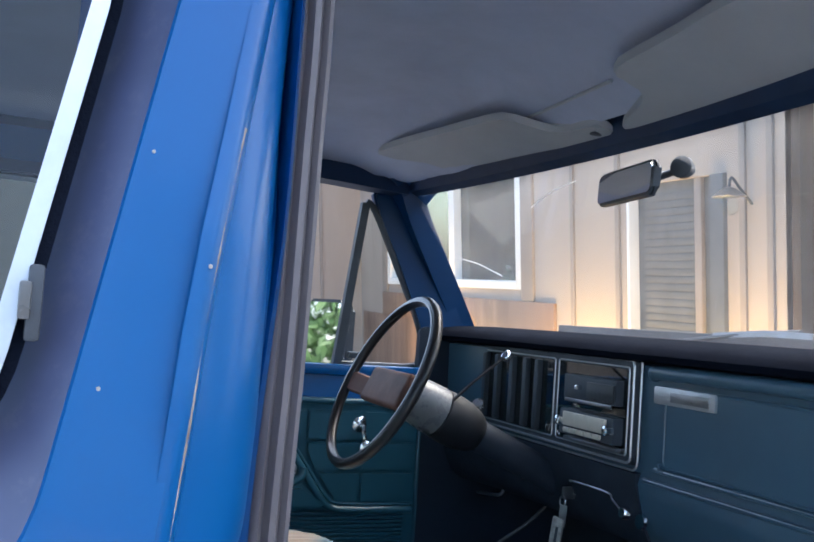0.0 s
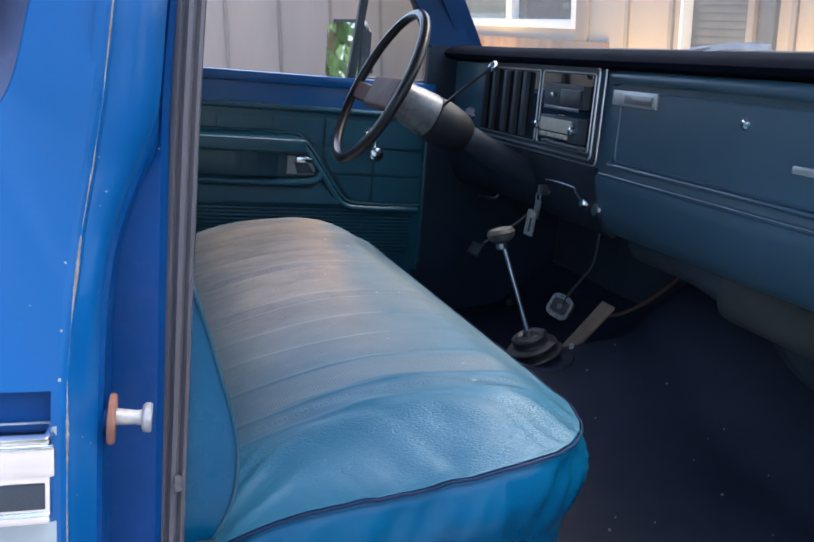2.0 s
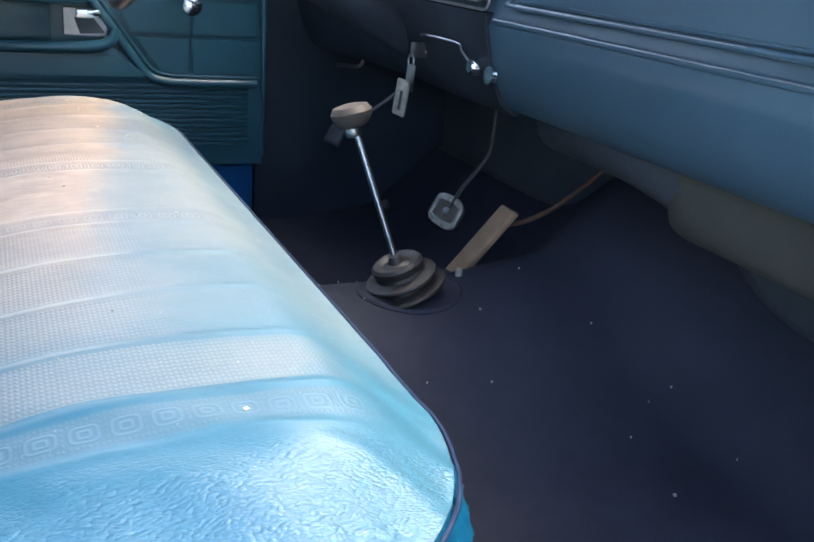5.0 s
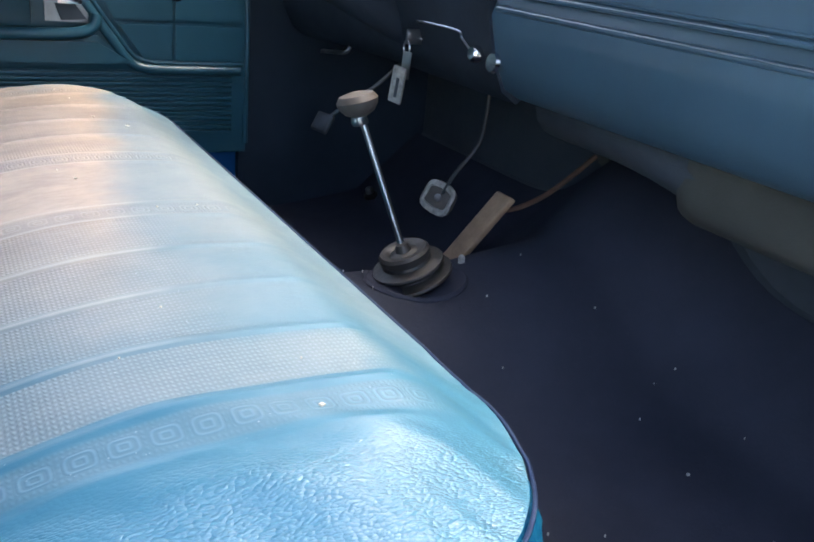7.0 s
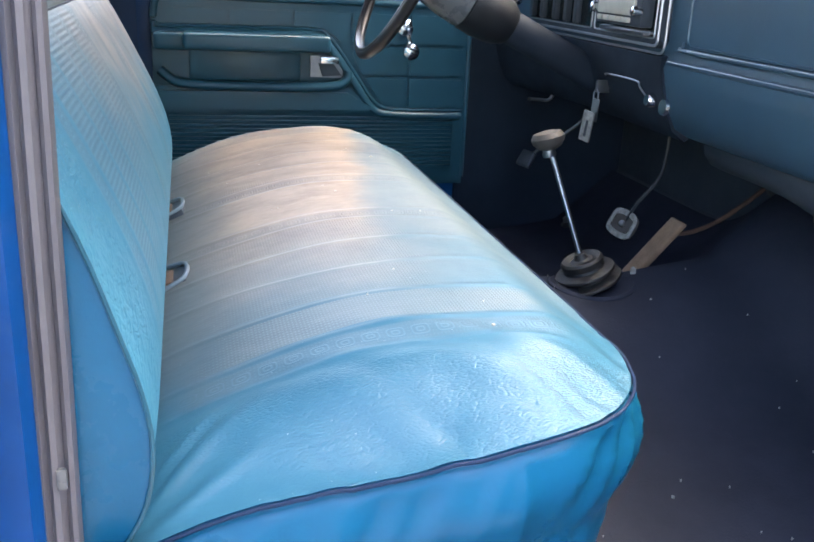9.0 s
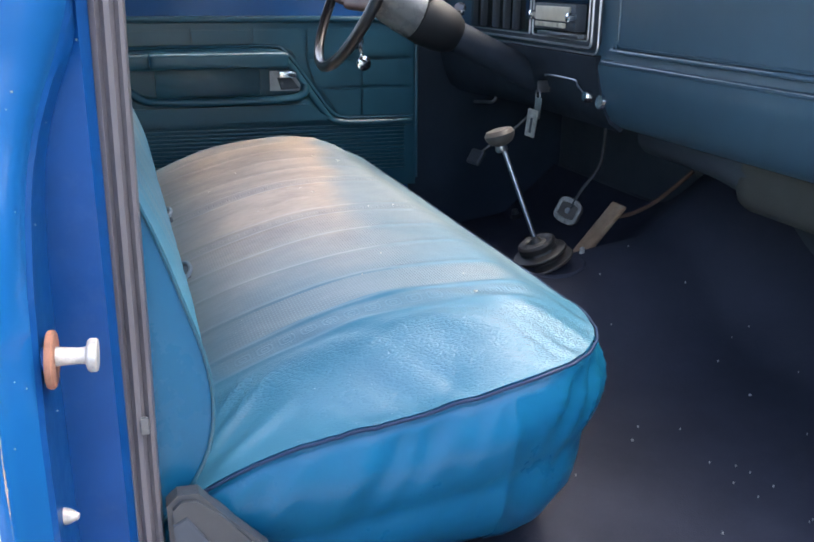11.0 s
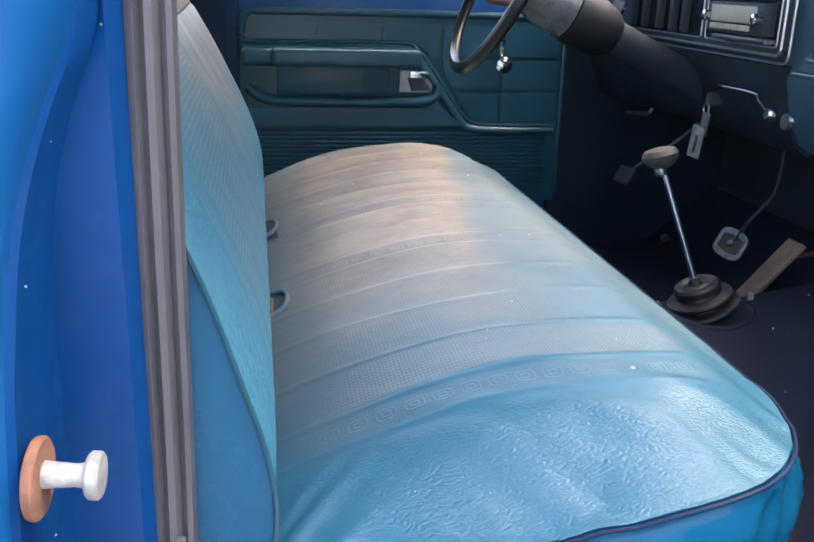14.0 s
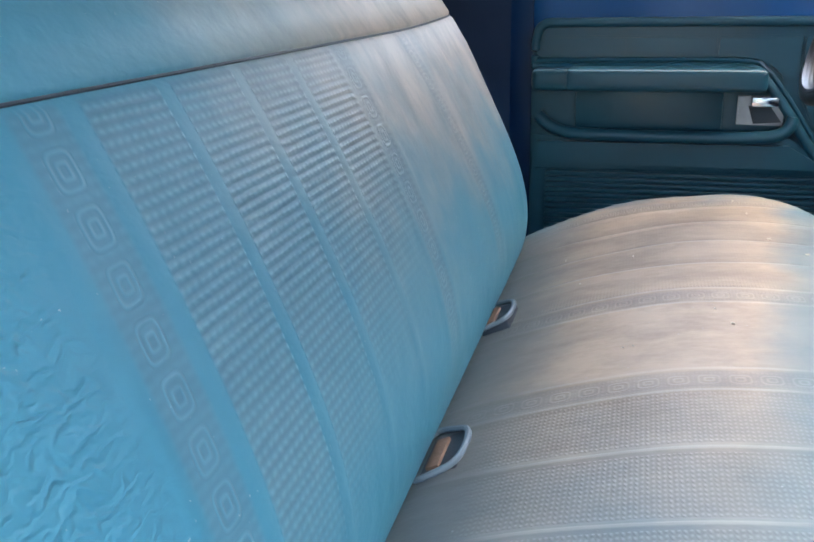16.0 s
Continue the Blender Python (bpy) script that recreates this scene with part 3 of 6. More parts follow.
# floor pan and bulkheads
part("floor_pan", height_grid(lin(-1.0, 1.24, 28), lin(-0.86, 0.86, 40), lambda x, y: floor_z(x, y) - 0.012, 0.03), BLACK, cab)
part("firewall", box(1.225, 1.26, -0.90, 0.90, 0.55, 1.58, 0.004), BLACK, cab)
part("cowl", extrude_y([(1.0, 1.535), (1.35, 1.53), (1.42, 1.50), (1.42, 1.44), (1.0, 1.44)], -0.86, 0.86), BLUE, cab)
for sg in (1, -1):
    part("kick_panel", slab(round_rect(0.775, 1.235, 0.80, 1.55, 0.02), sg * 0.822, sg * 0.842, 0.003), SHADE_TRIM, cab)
    part("rocker", box(-0.05, 1.2, min(sg * 0.80, sg * 0.90), max(sg * 0.80, sg * 0.90), 0.50, 0.795, 0.012), BLUE, cab)
    # front pillar; the driver's has its shade put into a darker blue
    a = smooth_line([(0.935, sg * 0.895, 1.50), (0.880, sg * 0.885, 1.60), (0.765, sg * 0.86, 1.79), (0.71, sg * 0.84, 1.885), (0.645, sg * 0.80, 1.945)], 6)
    part("front_pillar", sweep(a, [(-0.028, -0.05), (0.03, -0.05), (0.035, 0.02), (0.012, 0.05), (-0.02, 0.045), (-0.034, 0.0)], up=(0, sg, 0)), SHADED_BLUE if sg > 0 else BLUE, cab)
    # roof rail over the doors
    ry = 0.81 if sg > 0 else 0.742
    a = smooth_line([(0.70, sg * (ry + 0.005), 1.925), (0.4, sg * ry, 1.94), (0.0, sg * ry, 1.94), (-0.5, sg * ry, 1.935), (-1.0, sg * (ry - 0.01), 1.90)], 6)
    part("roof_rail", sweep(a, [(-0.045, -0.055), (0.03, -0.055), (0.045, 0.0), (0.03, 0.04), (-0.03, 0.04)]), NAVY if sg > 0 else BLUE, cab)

# roof: skin and headliner
roof_f = lambda x, y: 2.035 - 0.10 * (y / 0.82) ** 4 - 0.12 * ease(x, 0.52, 0.80) - 0.02 * ease(-x, 0.6, 1.0)
part("roof_skin", height_grid(lin(-1.02, 0.76, 24), lin(-0.78, 0.84, 24), lambda x, y: roof_f(x, y) + 0.035, 0.012), BLUE, cab)
part("headliner", height_grid(lin(-1.0, 0.72, 30), lin(-0.735, 0.80, 30), lambda x, y: max(roof_f(x, y) - 0.02, 1.905 + 0.02 * max(0, 0.72 - x)), 0.006), HEADLINER, cab, "dark fabric headliner")
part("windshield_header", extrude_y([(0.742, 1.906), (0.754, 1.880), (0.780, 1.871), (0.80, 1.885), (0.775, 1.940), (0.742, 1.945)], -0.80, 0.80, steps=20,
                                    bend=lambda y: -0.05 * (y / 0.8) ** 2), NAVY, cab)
# this trim carries the pillar's shade in its darker blue
part("pillar_trim", slab([(0.648, 1.815), (0.718, 1.69), (0.788, 1.549), (0.795, 1.45), (0.93, 1.45), (0.925, 1.52), (0.868, 1.62), (0.760, 1.79), (0.705, 1.885), (0.665, 1.905), (0.630, 1.87)], 0.834, 0.862, 0.006), SHADED_BLUE, cab)
# windshield
bm = bmesh.new()
rows = []
for i in range(9):
    v = i / 8
    rows.append([bm.verts.new((1.16 - 0.385 * v - (0.19 - 0.13 * v) * (y / 0.87) ** 2, y * (1 - 0.06 * v), 1.545 + 0.335 * v)) for y in lin(-0.87, 0.87, 24)])
for a, b in zip(rows, rows[1:]):
    for j in range(24):
        bm.faces.new((a[j], a[j + 1], b[j + 1], b[j]))
ws = part("windshield", bm, DUSTY, cab, "slightly dusty clear windshield")
ws.visible_shadow = False
part("scratch", sweep(smooth_line([(0.834, 0.865, 1.7227), (0.845, 0.8185, 1.7247), (0.8547, 0.778, 1.7254), (0.875, 0.730, 1.7152), (0.8956, 0.698, 1.7006), (0.915, 0.671, 1.6864)], 5), circle(0.0012, 6), scales=[0.3] * 4 + [0.6 + 0.035 * i for i in range(22)]), SCRATCH, ws, "white curved scratch")
part("scratch", sweep(smooth_line([(0.8264, 0.3945, 1.8185), (0.812, 0.2908, 1.8387), (0.806, 0.1988, 1.8479)], 5), circle(0.0006, 6)), SCRATCH, ws)


def ring_panel(name, outer, rings, material, parent, sg):
    """A side sheet with a hole: loops of (x, z, inset) from the outer edge to the hole."""
    bm = bmesh.new()
    loops = []
    for loop in [outer] + rings:
        loops.append([bm.verts.new((x, sg * (skin_y(z) - d), z)) for x, z, d in loop])
    for a, b in zip(loops, loops[1:]):
        m = len(a)
        for j in range(m):
            bm.faces.new((a[j], a[(j + 1) % m], b[(j + 1) % m], b[j]))
    return part(name, bm, material, parent, smooth=9)


def offset_rr(x0, x1, z0, z1, r, shear, d, n=14):
    return round_rect(x0 - d, x1 + d, z0 - d, z1 + d, r + d, n, shear)


QW = dict(x0=-0.80, x1=-0.133, z0=1.452, z1=1.80, r=0.085, shear=0.18)
RECESS = dict(x0=-0.83, x1=-0.1166, z0=1.378, z1=1.835, r=0.10, shear=0.19)


def fold_x(z):
    """Where the outer skin turns into the door opening."""
    return interp(z, [(0.5, -0.066), (1.25, -0.0650), (1.30, -0.0615), (1.35, -0.0562), (1.40, -0.0482), (1.45, -0.0412), (1.50, -0.0362), (1.55, -0.0312), (1.60, -0.0245), (1.65, -0.0160), (1.75, 0.0), (1.95, 0.03)])


def quarter_side(sg):
    inner = offset_rr(**QW, d=0.0045)
    crease = offset_rr(**RECESS, d=0.0)
    # outer edge of the sheet, matched to the loop round the window
    outer = []
    n, Z0, Z1, X0 = 14, 1.2395, 1.90, -1.0
    for c in range(4):
        for i in range(n + 1):
            x, z = crease[c * (n + 1) + i]
            k = i / (n / 2)
            first = i <= n / 2
            if c == 0:
                zz = z + (Z1 - z) * k if first else Z1
                outer.append((fold_x(zz) - 0.006, zz, 0) if first else (fold_x(Z1) + (x - fold_x(Z1)) * (k - 1), Z1, 0))
            elif c == 1:
                outer.append((x + (X0 - x) * k, Z1, 0) if first else (X0, Z1 + (z - Z1) * (k - 1), 0))
            elif c == 2:
                outer.append((X0, z + (Z0 - z) * k, 0) if first else (X0 + (x - X0) * (k - 1), Z0, 0))
            else:
                outer.append((x + (fold_x(Z0) - 0.006 - x) * k, Z0, 0) if first else (fold_x(Z0 + (z - Z0) * (k - 1)) - 0.006, Z0 + (z - Z0) * (k - 1), 0))
    ring_panel("quarter_panel", outer, [[(x, z, 0.0) for x, z in crease], [(x, z, 0.0022) for x, z in offset_rr(**RECESS, d=-0.0012)]], BLUE, cab, sg)
    # recess band painted with the reflection it would show
    ring_panel("window_recess", [(x, z, 0.0022) for x, z in offset_rr(**RECESS, d=-0.0012)], [[(x, z, 0.030) for x, z in inner], [(x, z, 0.050) for x, z in inner]], SHEEN_BLUE, cab, sg)
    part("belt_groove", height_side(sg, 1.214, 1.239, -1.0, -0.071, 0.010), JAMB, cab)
    part("pale_side_panel", height_side(sg, 0.50, 1.2135, -1.0, -0.071), WHITE_PAINT, cab, "pale two-tone lower paint")
    qw = part("quarter_window", sweep([(x, sg * (skin_y(z) - 0.018), z) for x, z in offset_rr(**QW, d=0.002)], [(-0.003, -0.008), (0.003, -0.008), (0.002, 0.002), (-0.002, 0.002)], closed=True, up=(0, 1, 0)), PAD, cab, "flip-out quarter window")
    part("window_trim", sweep([(x, sg * (skin_y(z) - 0.010), z) for x, z in offset_rr(**QW, d=-0.0045)], [(-0.0045, -0.006), (0.0045, -0.006), (0.0045, 0.006), (0.002, 0.008), (-0.002, 0.008), (-0.0045, 0.006)], closed=True, up=(0, 1, 0)), SILVER, qw, "bright silver trim")
    bm = bmesh.new()
    vs = [bm.verts.new((x, sg * (skin_y(z) - 0.014), z)) for x, z in offset_rr(**QW, d=-0.008)]
    bm.faces.new(vs)
    p = part("pane", bm, TINT, qw)
    p.visible_shadow = False
    if sg < 0:
        part("window_latch", box(-0.1160, -0.1105, -0.788, -0.776, 1.552, 1.570, 0.0015), HUB, qw, "worn pale latch plate")
        part("latch_block", box(-0.1125, -0.1055, -0.786, -0.772, 1.542, 1.578, 0.002), BLACK, qw)


def height_side(sg, z0, z1, x0, x1, sunk=0.0):
    bm = bmesh.new()
    zs, xs = lin(z0, z1, 10), lin(x0, x1, 6)
    g0 = [[bm.verts.new((x, sg * (skin_y(z) - sunk), z)) for x in xs] for z in zs]
    g1 = [[bm.verts.new((x, sg * (skin_y(z) - 0.014), z)) for x in xs] for z in zs]
    for i in range(10):
        for j in range(6):
            bm.faces.new((g0[i][j], g0[i][j + 1], g0[i + 1][j + 1], g0[i + 1][j]))
            bm.faces.new((g1[i][j], g1[i][j + 1], g1[i + 1][j + 1], g1[i + 1][j]))
    for i in range(10):
        for j in (0, 6):
            bm.faces.new((g0[i][j], g0[i + 1][j], g1[i + 1][j], g1[i][j]))
    for j in range(6):
        for i in (0, 10):
            bm.faces.new((g0[i][j], g0[i][j + 1], g1[i][j + 1], g1[i][j]))
    return bm


for sg in (1, -1):
    quarter_side(sg)
    part("inner_side_trim", box(-1.0, -0.14, min(sg * 0.745, sg * 0.765), max(sg * 0.745, sg * 0.765), 0.82, 1.45, 0.004), TEAL, cab)

# rear wall of the cab, with its window
bm = bmesh.new()
box(-1.03, -1.0, -0.79, 0.79, 0.55, 1.47, 0.004, bm=bm)
part("rear_wall", bm, BLUE, cab)
for sg in (1, -1):
    part("rear_pillar", box(-1.03, -1.0, min(sg * 0.60, sg * 0.75), max(sg * 0.60, sg * 0.75), 1.46, 1.92, 0.004), BLUE, cab)
part("rear_header", box(-1.03, -1.0, -0.73, 0.73, 1.86, 1.95, 0.004), BLUE, cab)
rw = part("rear_window", box(-1.02, -1.014, -0.61, 0.61, 1.46, 1.87), CLEAR, cab)
rw.visible_shadow = False

# door pillar behind the passenger's opening
def jamb_loop(z):
    """Plan of the pillar by height, from the outer skin over the soft outer face to the recessed latch face and the rubber."""
    S, fx = skin_y(z), fold_x(z)
    cx = interp(z, [(0.5, -0.044), (1.15, -0.044), (1.25, -0.0425), (1.30, -0.0393), (1.325, -0.0358), (1.35, -0.0300), (1.375, -0.0215), (1.40, -0.0112), (1.425, -0.0025), (1.45, 0.0035), (1.50, 0.0065), (1.60, 0.0100), (1.95, 0.030)])
    cy = -(S - 0.040)
    top = ease(z, 1.42, 1.65)
    bulge = 0.006 * ease(z, 1.20, 1.32)
    a, b = (fx + 0.0045, -S + 0.010), (cx, cy)
    near = lambda f, d: (a[0] + (b[0] - a[0]) * f + d * 0.6, a[1] + (b[1] - a[1]) * f - d)
    end = (0.006 + 0.012 * top, -0.741)
    return [(fx - 0.010, -S), (fx - 0.004, -S + 0.0002), (fx, -S + 0.0020), (fx + 0.0028, -S + 0.0055), near(0.0, 0), near(0.3, bulge * 0.8), near(0.6, bulge), near(0.88, bulge * 0.45),
            (cx + 0.0005, cy + 0.0012), (min(cx + 0.0045, end[0] - 0.003), cy + 0.004), (min(cx + 0.0105, end[0] - 0.002), max(cy + 0.008, -0.7385)), end, (0.012 + 0.010 * top, -0.732), (0.018 + 0.006 * top, -0.712), (0.02, -0.706), (-0.10, -0.706)]


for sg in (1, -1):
    # latch recess gets the darker blue in place of its shade
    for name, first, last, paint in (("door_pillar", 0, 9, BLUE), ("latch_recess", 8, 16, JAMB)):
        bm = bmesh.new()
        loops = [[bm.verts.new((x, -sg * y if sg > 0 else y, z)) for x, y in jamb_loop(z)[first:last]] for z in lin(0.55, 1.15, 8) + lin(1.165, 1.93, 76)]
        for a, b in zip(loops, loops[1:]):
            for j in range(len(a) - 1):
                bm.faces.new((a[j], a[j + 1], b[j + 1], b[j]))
        # driver's pillar is navy throughout: its shade is in the colour
        part(name, bm, NAVY if sg > 0 else paint, cab, "" if paint is BLUE else "dark blue latch recess with painted shade")
rr_ = random.Random(9)
chip_z = lin(1.02, 1.66, 240)
chip_w = [max(0.0002, 0.0030 * (noise.noise((0, 0, z * 17)) + 0.30) * (0.5 + 0.5 * rr_.random())) for z in chip_z]
part("chipped_edge", sweep([(fold_x(z) + 0.0012, -skin_y(z) + 0.0036, z) for z in chip_z], circle(1, 8, 0.35), up=(0.6, -0.8, 0), scales=chip_w), RUST, cab, "rusty chipped paint edge")
# rubber round the passenger's opening
seal_line = smooth_line([(1.0, -0.78, 0.812), (0.5, -0.78, 0.812), (0.15, -0.76, 0.812), (0.05, -0.73, 0.835), (0.0225, -0.722, 0.93), (0.0225, -0.7215, 1.2), (0.0250, -0.720, 1.42), (0.0285, -0.718, 1.55),
                         (0.031, -0.714, 1.70), (0.038, -0.712, 1.84), (0.09, -0.712, 1.885), (0.3, -0.715, 1.89), (0.55, -0.735, 1.88)], 10)
sec = [(-0.013, -0.012), (0.013, -0.012), (0.0145, -0.004), (0.0125, 0.005), (0.0095, 0.007), (0.0065, 0.003), (0.003, 0.0105), (-0.001, 0.0115), (-0.004, 0.006), (-0.007, 0.010), (-0.011, 0.008), (-0.0145, 0.0)]
part("weatherstrip", sweep(seal_line, sec, up=(0, -1, 0)), RUBBER, cab, "grey rubber door seal")
part("seal_clip", box(0.0230, 0.0300, -0.7355, -0.7305, 1.090, 1.106, 0.002), HUB, cab, "small dull seal clip")
# striker bolt
st = part("door_striker", lathe([(0.0072, 0.0), (0.0068, 0.008), (0.0062, 0.016), (0.0058, 0.021), (0.0064, 0.0255), (0.0108, 0.0268), (0.0122, 0.0285), (0.0122, 0.0325), (0.0110, 0.0338)], (-0.0345, -0.806, 1.1985), (1, -0.08, -0.04), 24), CHALK, cab, "worn pale striker bolt")
part("spacer", lathe([(0.009, -0.012), (0.009, 0.002)], (-0.0345, -0.806, 1.1965), (1, -0.08, -0.04), 16), JAMB, st)
part("washer", lathe([(0.008, 0.0), (0.0200, 0.0), (0.0210, 0.0015), (0.0210, 0.0042), (0.0195, 0.0055), (0.010, 0.0055)], (-0.0345, -0.806, 1.1965), (1, -0.08, -0.04), 28), ORANGE, st, "rusty orange washer")
part("jamb_plug", lathe([(0.0065, -0.006), (0.0062, 0.001), (0.0045, 0.005), (0.0022, 0.009)], (-0.0355, -0.800, 1.066), (1, -0.3, 0), 16), CHALK, cab, "pale plug in the jamb")
for i in range(14):
    z = rr_.uniform(1.02, 1.42)
    lo_ = jamb_loop(z)
    q = rr_.choice((4, 5, 6, 9, 10))
    f = rr_.random()
    px, py_ = lo_[q][0] * (1 - f) + lo_[q + 1][0] * f, lo_[q][1] * (1 - f) + lo_[q + 1][1] * f
    k = rr_.uniform(0.0004, 0.0010)
    part("paint_chip", lathe([(k, -0.001), (k * 0.9, 0.0005)], (px, py_, z), (0.75, -0.65, 0), 7), CHALK, cab)
for px, pz, k in ((-0.078, 1.522, 0.0011), (-0.029, 1.584, 0.0012), (-0.060, 1.640, 0.0010), (-0.068, 1.282, 0.0011), (-0.069, 1.247, 0.0013), (-0.066, 1.33, 0.0016), (-0.09, 1.30, 0.0009)):
    part("paint_chip", lathe([(k, -0.001), (k * 0.9, 0.0005)], (px, -skin_y(pz), pz), (0, -1, 0), 7), CHALK, cab)
# side moulding behind the door
mo = part("side_moulding", box(-1.0, -0.073, -0.888, -0.858, 1.152, 1.2185, 0.005), CHROME, cab, "chrome side moulding")
part("moulding_insert", box(-1.0, -0.077, -0.8895, -0.887, 1.164, 1.184, 0.001), BLACK, mo)
part("moulding_rib", box(-1.0, -0.070, -0.893, -0.886, 1.190, 1.214, 0.003), CHROME, mo)
part("moulding_rib", box(-1.0, -0.074, -0.891, -0.886, 1.153, 1.160, 0.002), CHROME, mo)
# chassis and wheels under the cab
part("chassis", box(-1.6, 2.2, -0.42, 0.42, 0.42, 0.60, 0.02), BLACK, cab)
tyre_prof = [(0.20, -0.10), (0.33, -0.105), (0.36, -0.08), (0.37, 0.0), (0.36, 0.08), (0.33, 0.105), (0.20, 0.10)]
for wx in (1.65, -1.35):
    for sg in (1, -1):
        w = part("wheel", lathe(tyre_prof, (wx, sg * 0.80, 0.37), (0, 1, 0), 32), RUBBER, cab)
        part("rim", lathe([(0.05, -0.09), (0.19, -0.08), (0.2, 0.0), (0.19, 0.08), (0.05, 0.09)], (wx, sg * 0.80, 0.37), (0, 1, 0), 24), STEEL, w)
    part("axle", sweep([(wx, -0.8, 0.40), (wx, 0.8, 0.40)], circle(0.05)), BLACK, cab)

# floor mat
mat_ob = thing("floor_mat", "black rubber floor covering with specks of dirt", "floor mat", (0.5, 0, 0.8))
part("mat", height_grid(lin(-0.2, 1.21, 48), lin(-0.845, 0.845, 60), lambda x, y: floor_z(x, y) + 0.003 * noise.noise((x * 5, y * 5, 0)), 0.011), MAT, mat_ob)
rng = random.Random(4)
specks = bmesh.new()
for i in range(60):
    x, y = rng.uniform(0.58, 1.08), rng.uniform(-0.75, 0.2)
    s = rng.choice((0.0005, 0.0006, 0.0007, 0.0009, 0.0016))
    box(x - s, x + s, y - s, y + s, floor_z(x, y) + 0.001, floor_z(x, y) + 0.004, bm=specks)
part("dirt_specks", specks, CHALK, mat_ob, "pale crumbs of dirt", smooth=0, kind="stuff")

# ---- driver's door ----
door = thing("driver_door", "closed blue truck door with a teal plastic inner panel", "truck door", (0.4, 0.86, 0.8))
part("door_shell", box(0.0, 0.772, 0.824, 0.905, 0.62, 1.440, 0.008), BLUE, door)
part("outer_skin", box(-0.04, 0.93, 0.895, 0.912, 0.60, 1.435, 0.006), BLUE, door)
# added strip: shade on the blue door edge, as a darker colour
part("door_edge", box(-0.004, 0.0445, 0.8185, 0.8235, 0.66, 1.40, 0.001), SHADED_BLUE, door, "dark strip shading the painted door edge")
# inner panel with its raised rim
panel_out = [(0.045, 0.93), (0.045, 1.335), (0.052, 1.352), (0.070, 1.362), (0.785, 1.362), (0.785, 0.93)]
ip = part("inner_panel", slab(panel_out, 0.804, 0.824, 0.003), TEAL, door, "moulded teal panel")
rim = smooth_line([(0.052, 0.806, 1.28), (0.052, 0.806, 1.33), (0.066, 0.804, 1.357), (0.12, 0.803, 1.360), (0.45, 0.803, 1.360), (0.785, 0.803, 1.358)], 6)
part("top_rim", sweep(rim, circle(0.0085, 10)), TEAL, ip)
xs = [0.072, 0.211, 0.356, 0.492, 0.632, 0.772]
for r, (z0, z1) in enumerate(((1.267, 1.338), (1.195, 1.263), (1.118, 1.191))):
    for i in range(5):
        x0, x1 = xs[i] + 0.0015, xs[i + 1] - 0.0015
        o = [(x0, z0), (x1, z0), (x1, z1), (x0, z1)]
        if r == 0 and i < 3:
            lo = 1.302
            o = [(x0, lo), (x1, lo), (x1, z1), (x0, z1)] if i < 2 else [(x0, lo), (0.425, lo), (0.448, 1.29), (x1, 1.27), (x1, z1), (x0, z1)]
            o = o if i < 2 else [(x0, lo), (0.430, lo), (0.447, 1.293), (0.468, z0), (x1, z0), (x1, z1), (x0, z1)]
        elif r == 1:
            if i < 2:
                continue
            if i == 2:
                continue
            if i == 3:
                o = [(0.516, z0), (x1, z0), (x1, z1), (0.496, z1), (0.494, z1 - 0.02)]
        elif r == 2:
            if i < 3:
                continue
            if i == 3:
                o = [(0.575, z0), (x1, z0), (x1, z1), (0.522, z1)]
        part("panel_tile", slab(o, 0.797, 0.806, 0.0035), TEAL, ip)
# sweeping double ridge and the trough below it
sweep_line = smooth_line([(0.055, 0.80, 1.296), (0.25, 0.80, 1.297), (0.405, 0.80, 1.296), (0.437, 0.80, 1.284), (0.470, 0.80, 1.246), (0.518, 0.80, 1.178), (0.551, 0.80, 1.134), (0.578, 0.80, 1.119), (0.63, 0.80, 1.115), (0.775, 0.80, 1.114)], 8)
part("ridge", sweep(sweep_line, circle(0.0042, 8)), TEAL, ip)
part("edge_ridge", sweep([(0.781, 0.802, 1.345), (0.783, 0.802, 1.10), (0.783, 0.802, 0.95)], circle(0.0055, 8)), TEAL, ip)
part("ridge", sweep([Vector(p) + Vector((-0.007, -0.003, -0.013)) for p in sweep_line], circle(0.0095, 10)), TEAL, ip)
# armrest block with its recess and pull cup
arm = part("armrest", box(0.112, 0.436, 0.722, 0.806, 1.250, 1.287, 0.012, 4), TEAL, door, "moulded armrest")
part("armrest_rear", box(0.048, 0.128, 0.765, 0.806, 1.245, 1.284, 0.012, 3), TEAL, arm)
part("recess_back", box(0.125, 0.375, 0.796, 0.806, 1.178, 1.25, 0.003), TEAL, arm)
low = smooth_line([(0.060, 0.79, 1.20), (0.09, 0.785, 1.178), (0.14, 0.78, 1.170), (0.30, 0.778, 1.168), (0.44, 0.778, 1.170), (0.478, 0.780, 1.182), (0.487, 0.782, 1.205)], 6)
part("lower_lip", sweep(low, circle(0.011, 10)), TEAL, arm)
part("lower_bulge", slab([(0.05, 1.105), (0.05, 1.165), (0.49, 1.165), (0.548, 1.118), (0.56, 1.105)], 0.783, 0.806, 0.010), TEAL, arm)
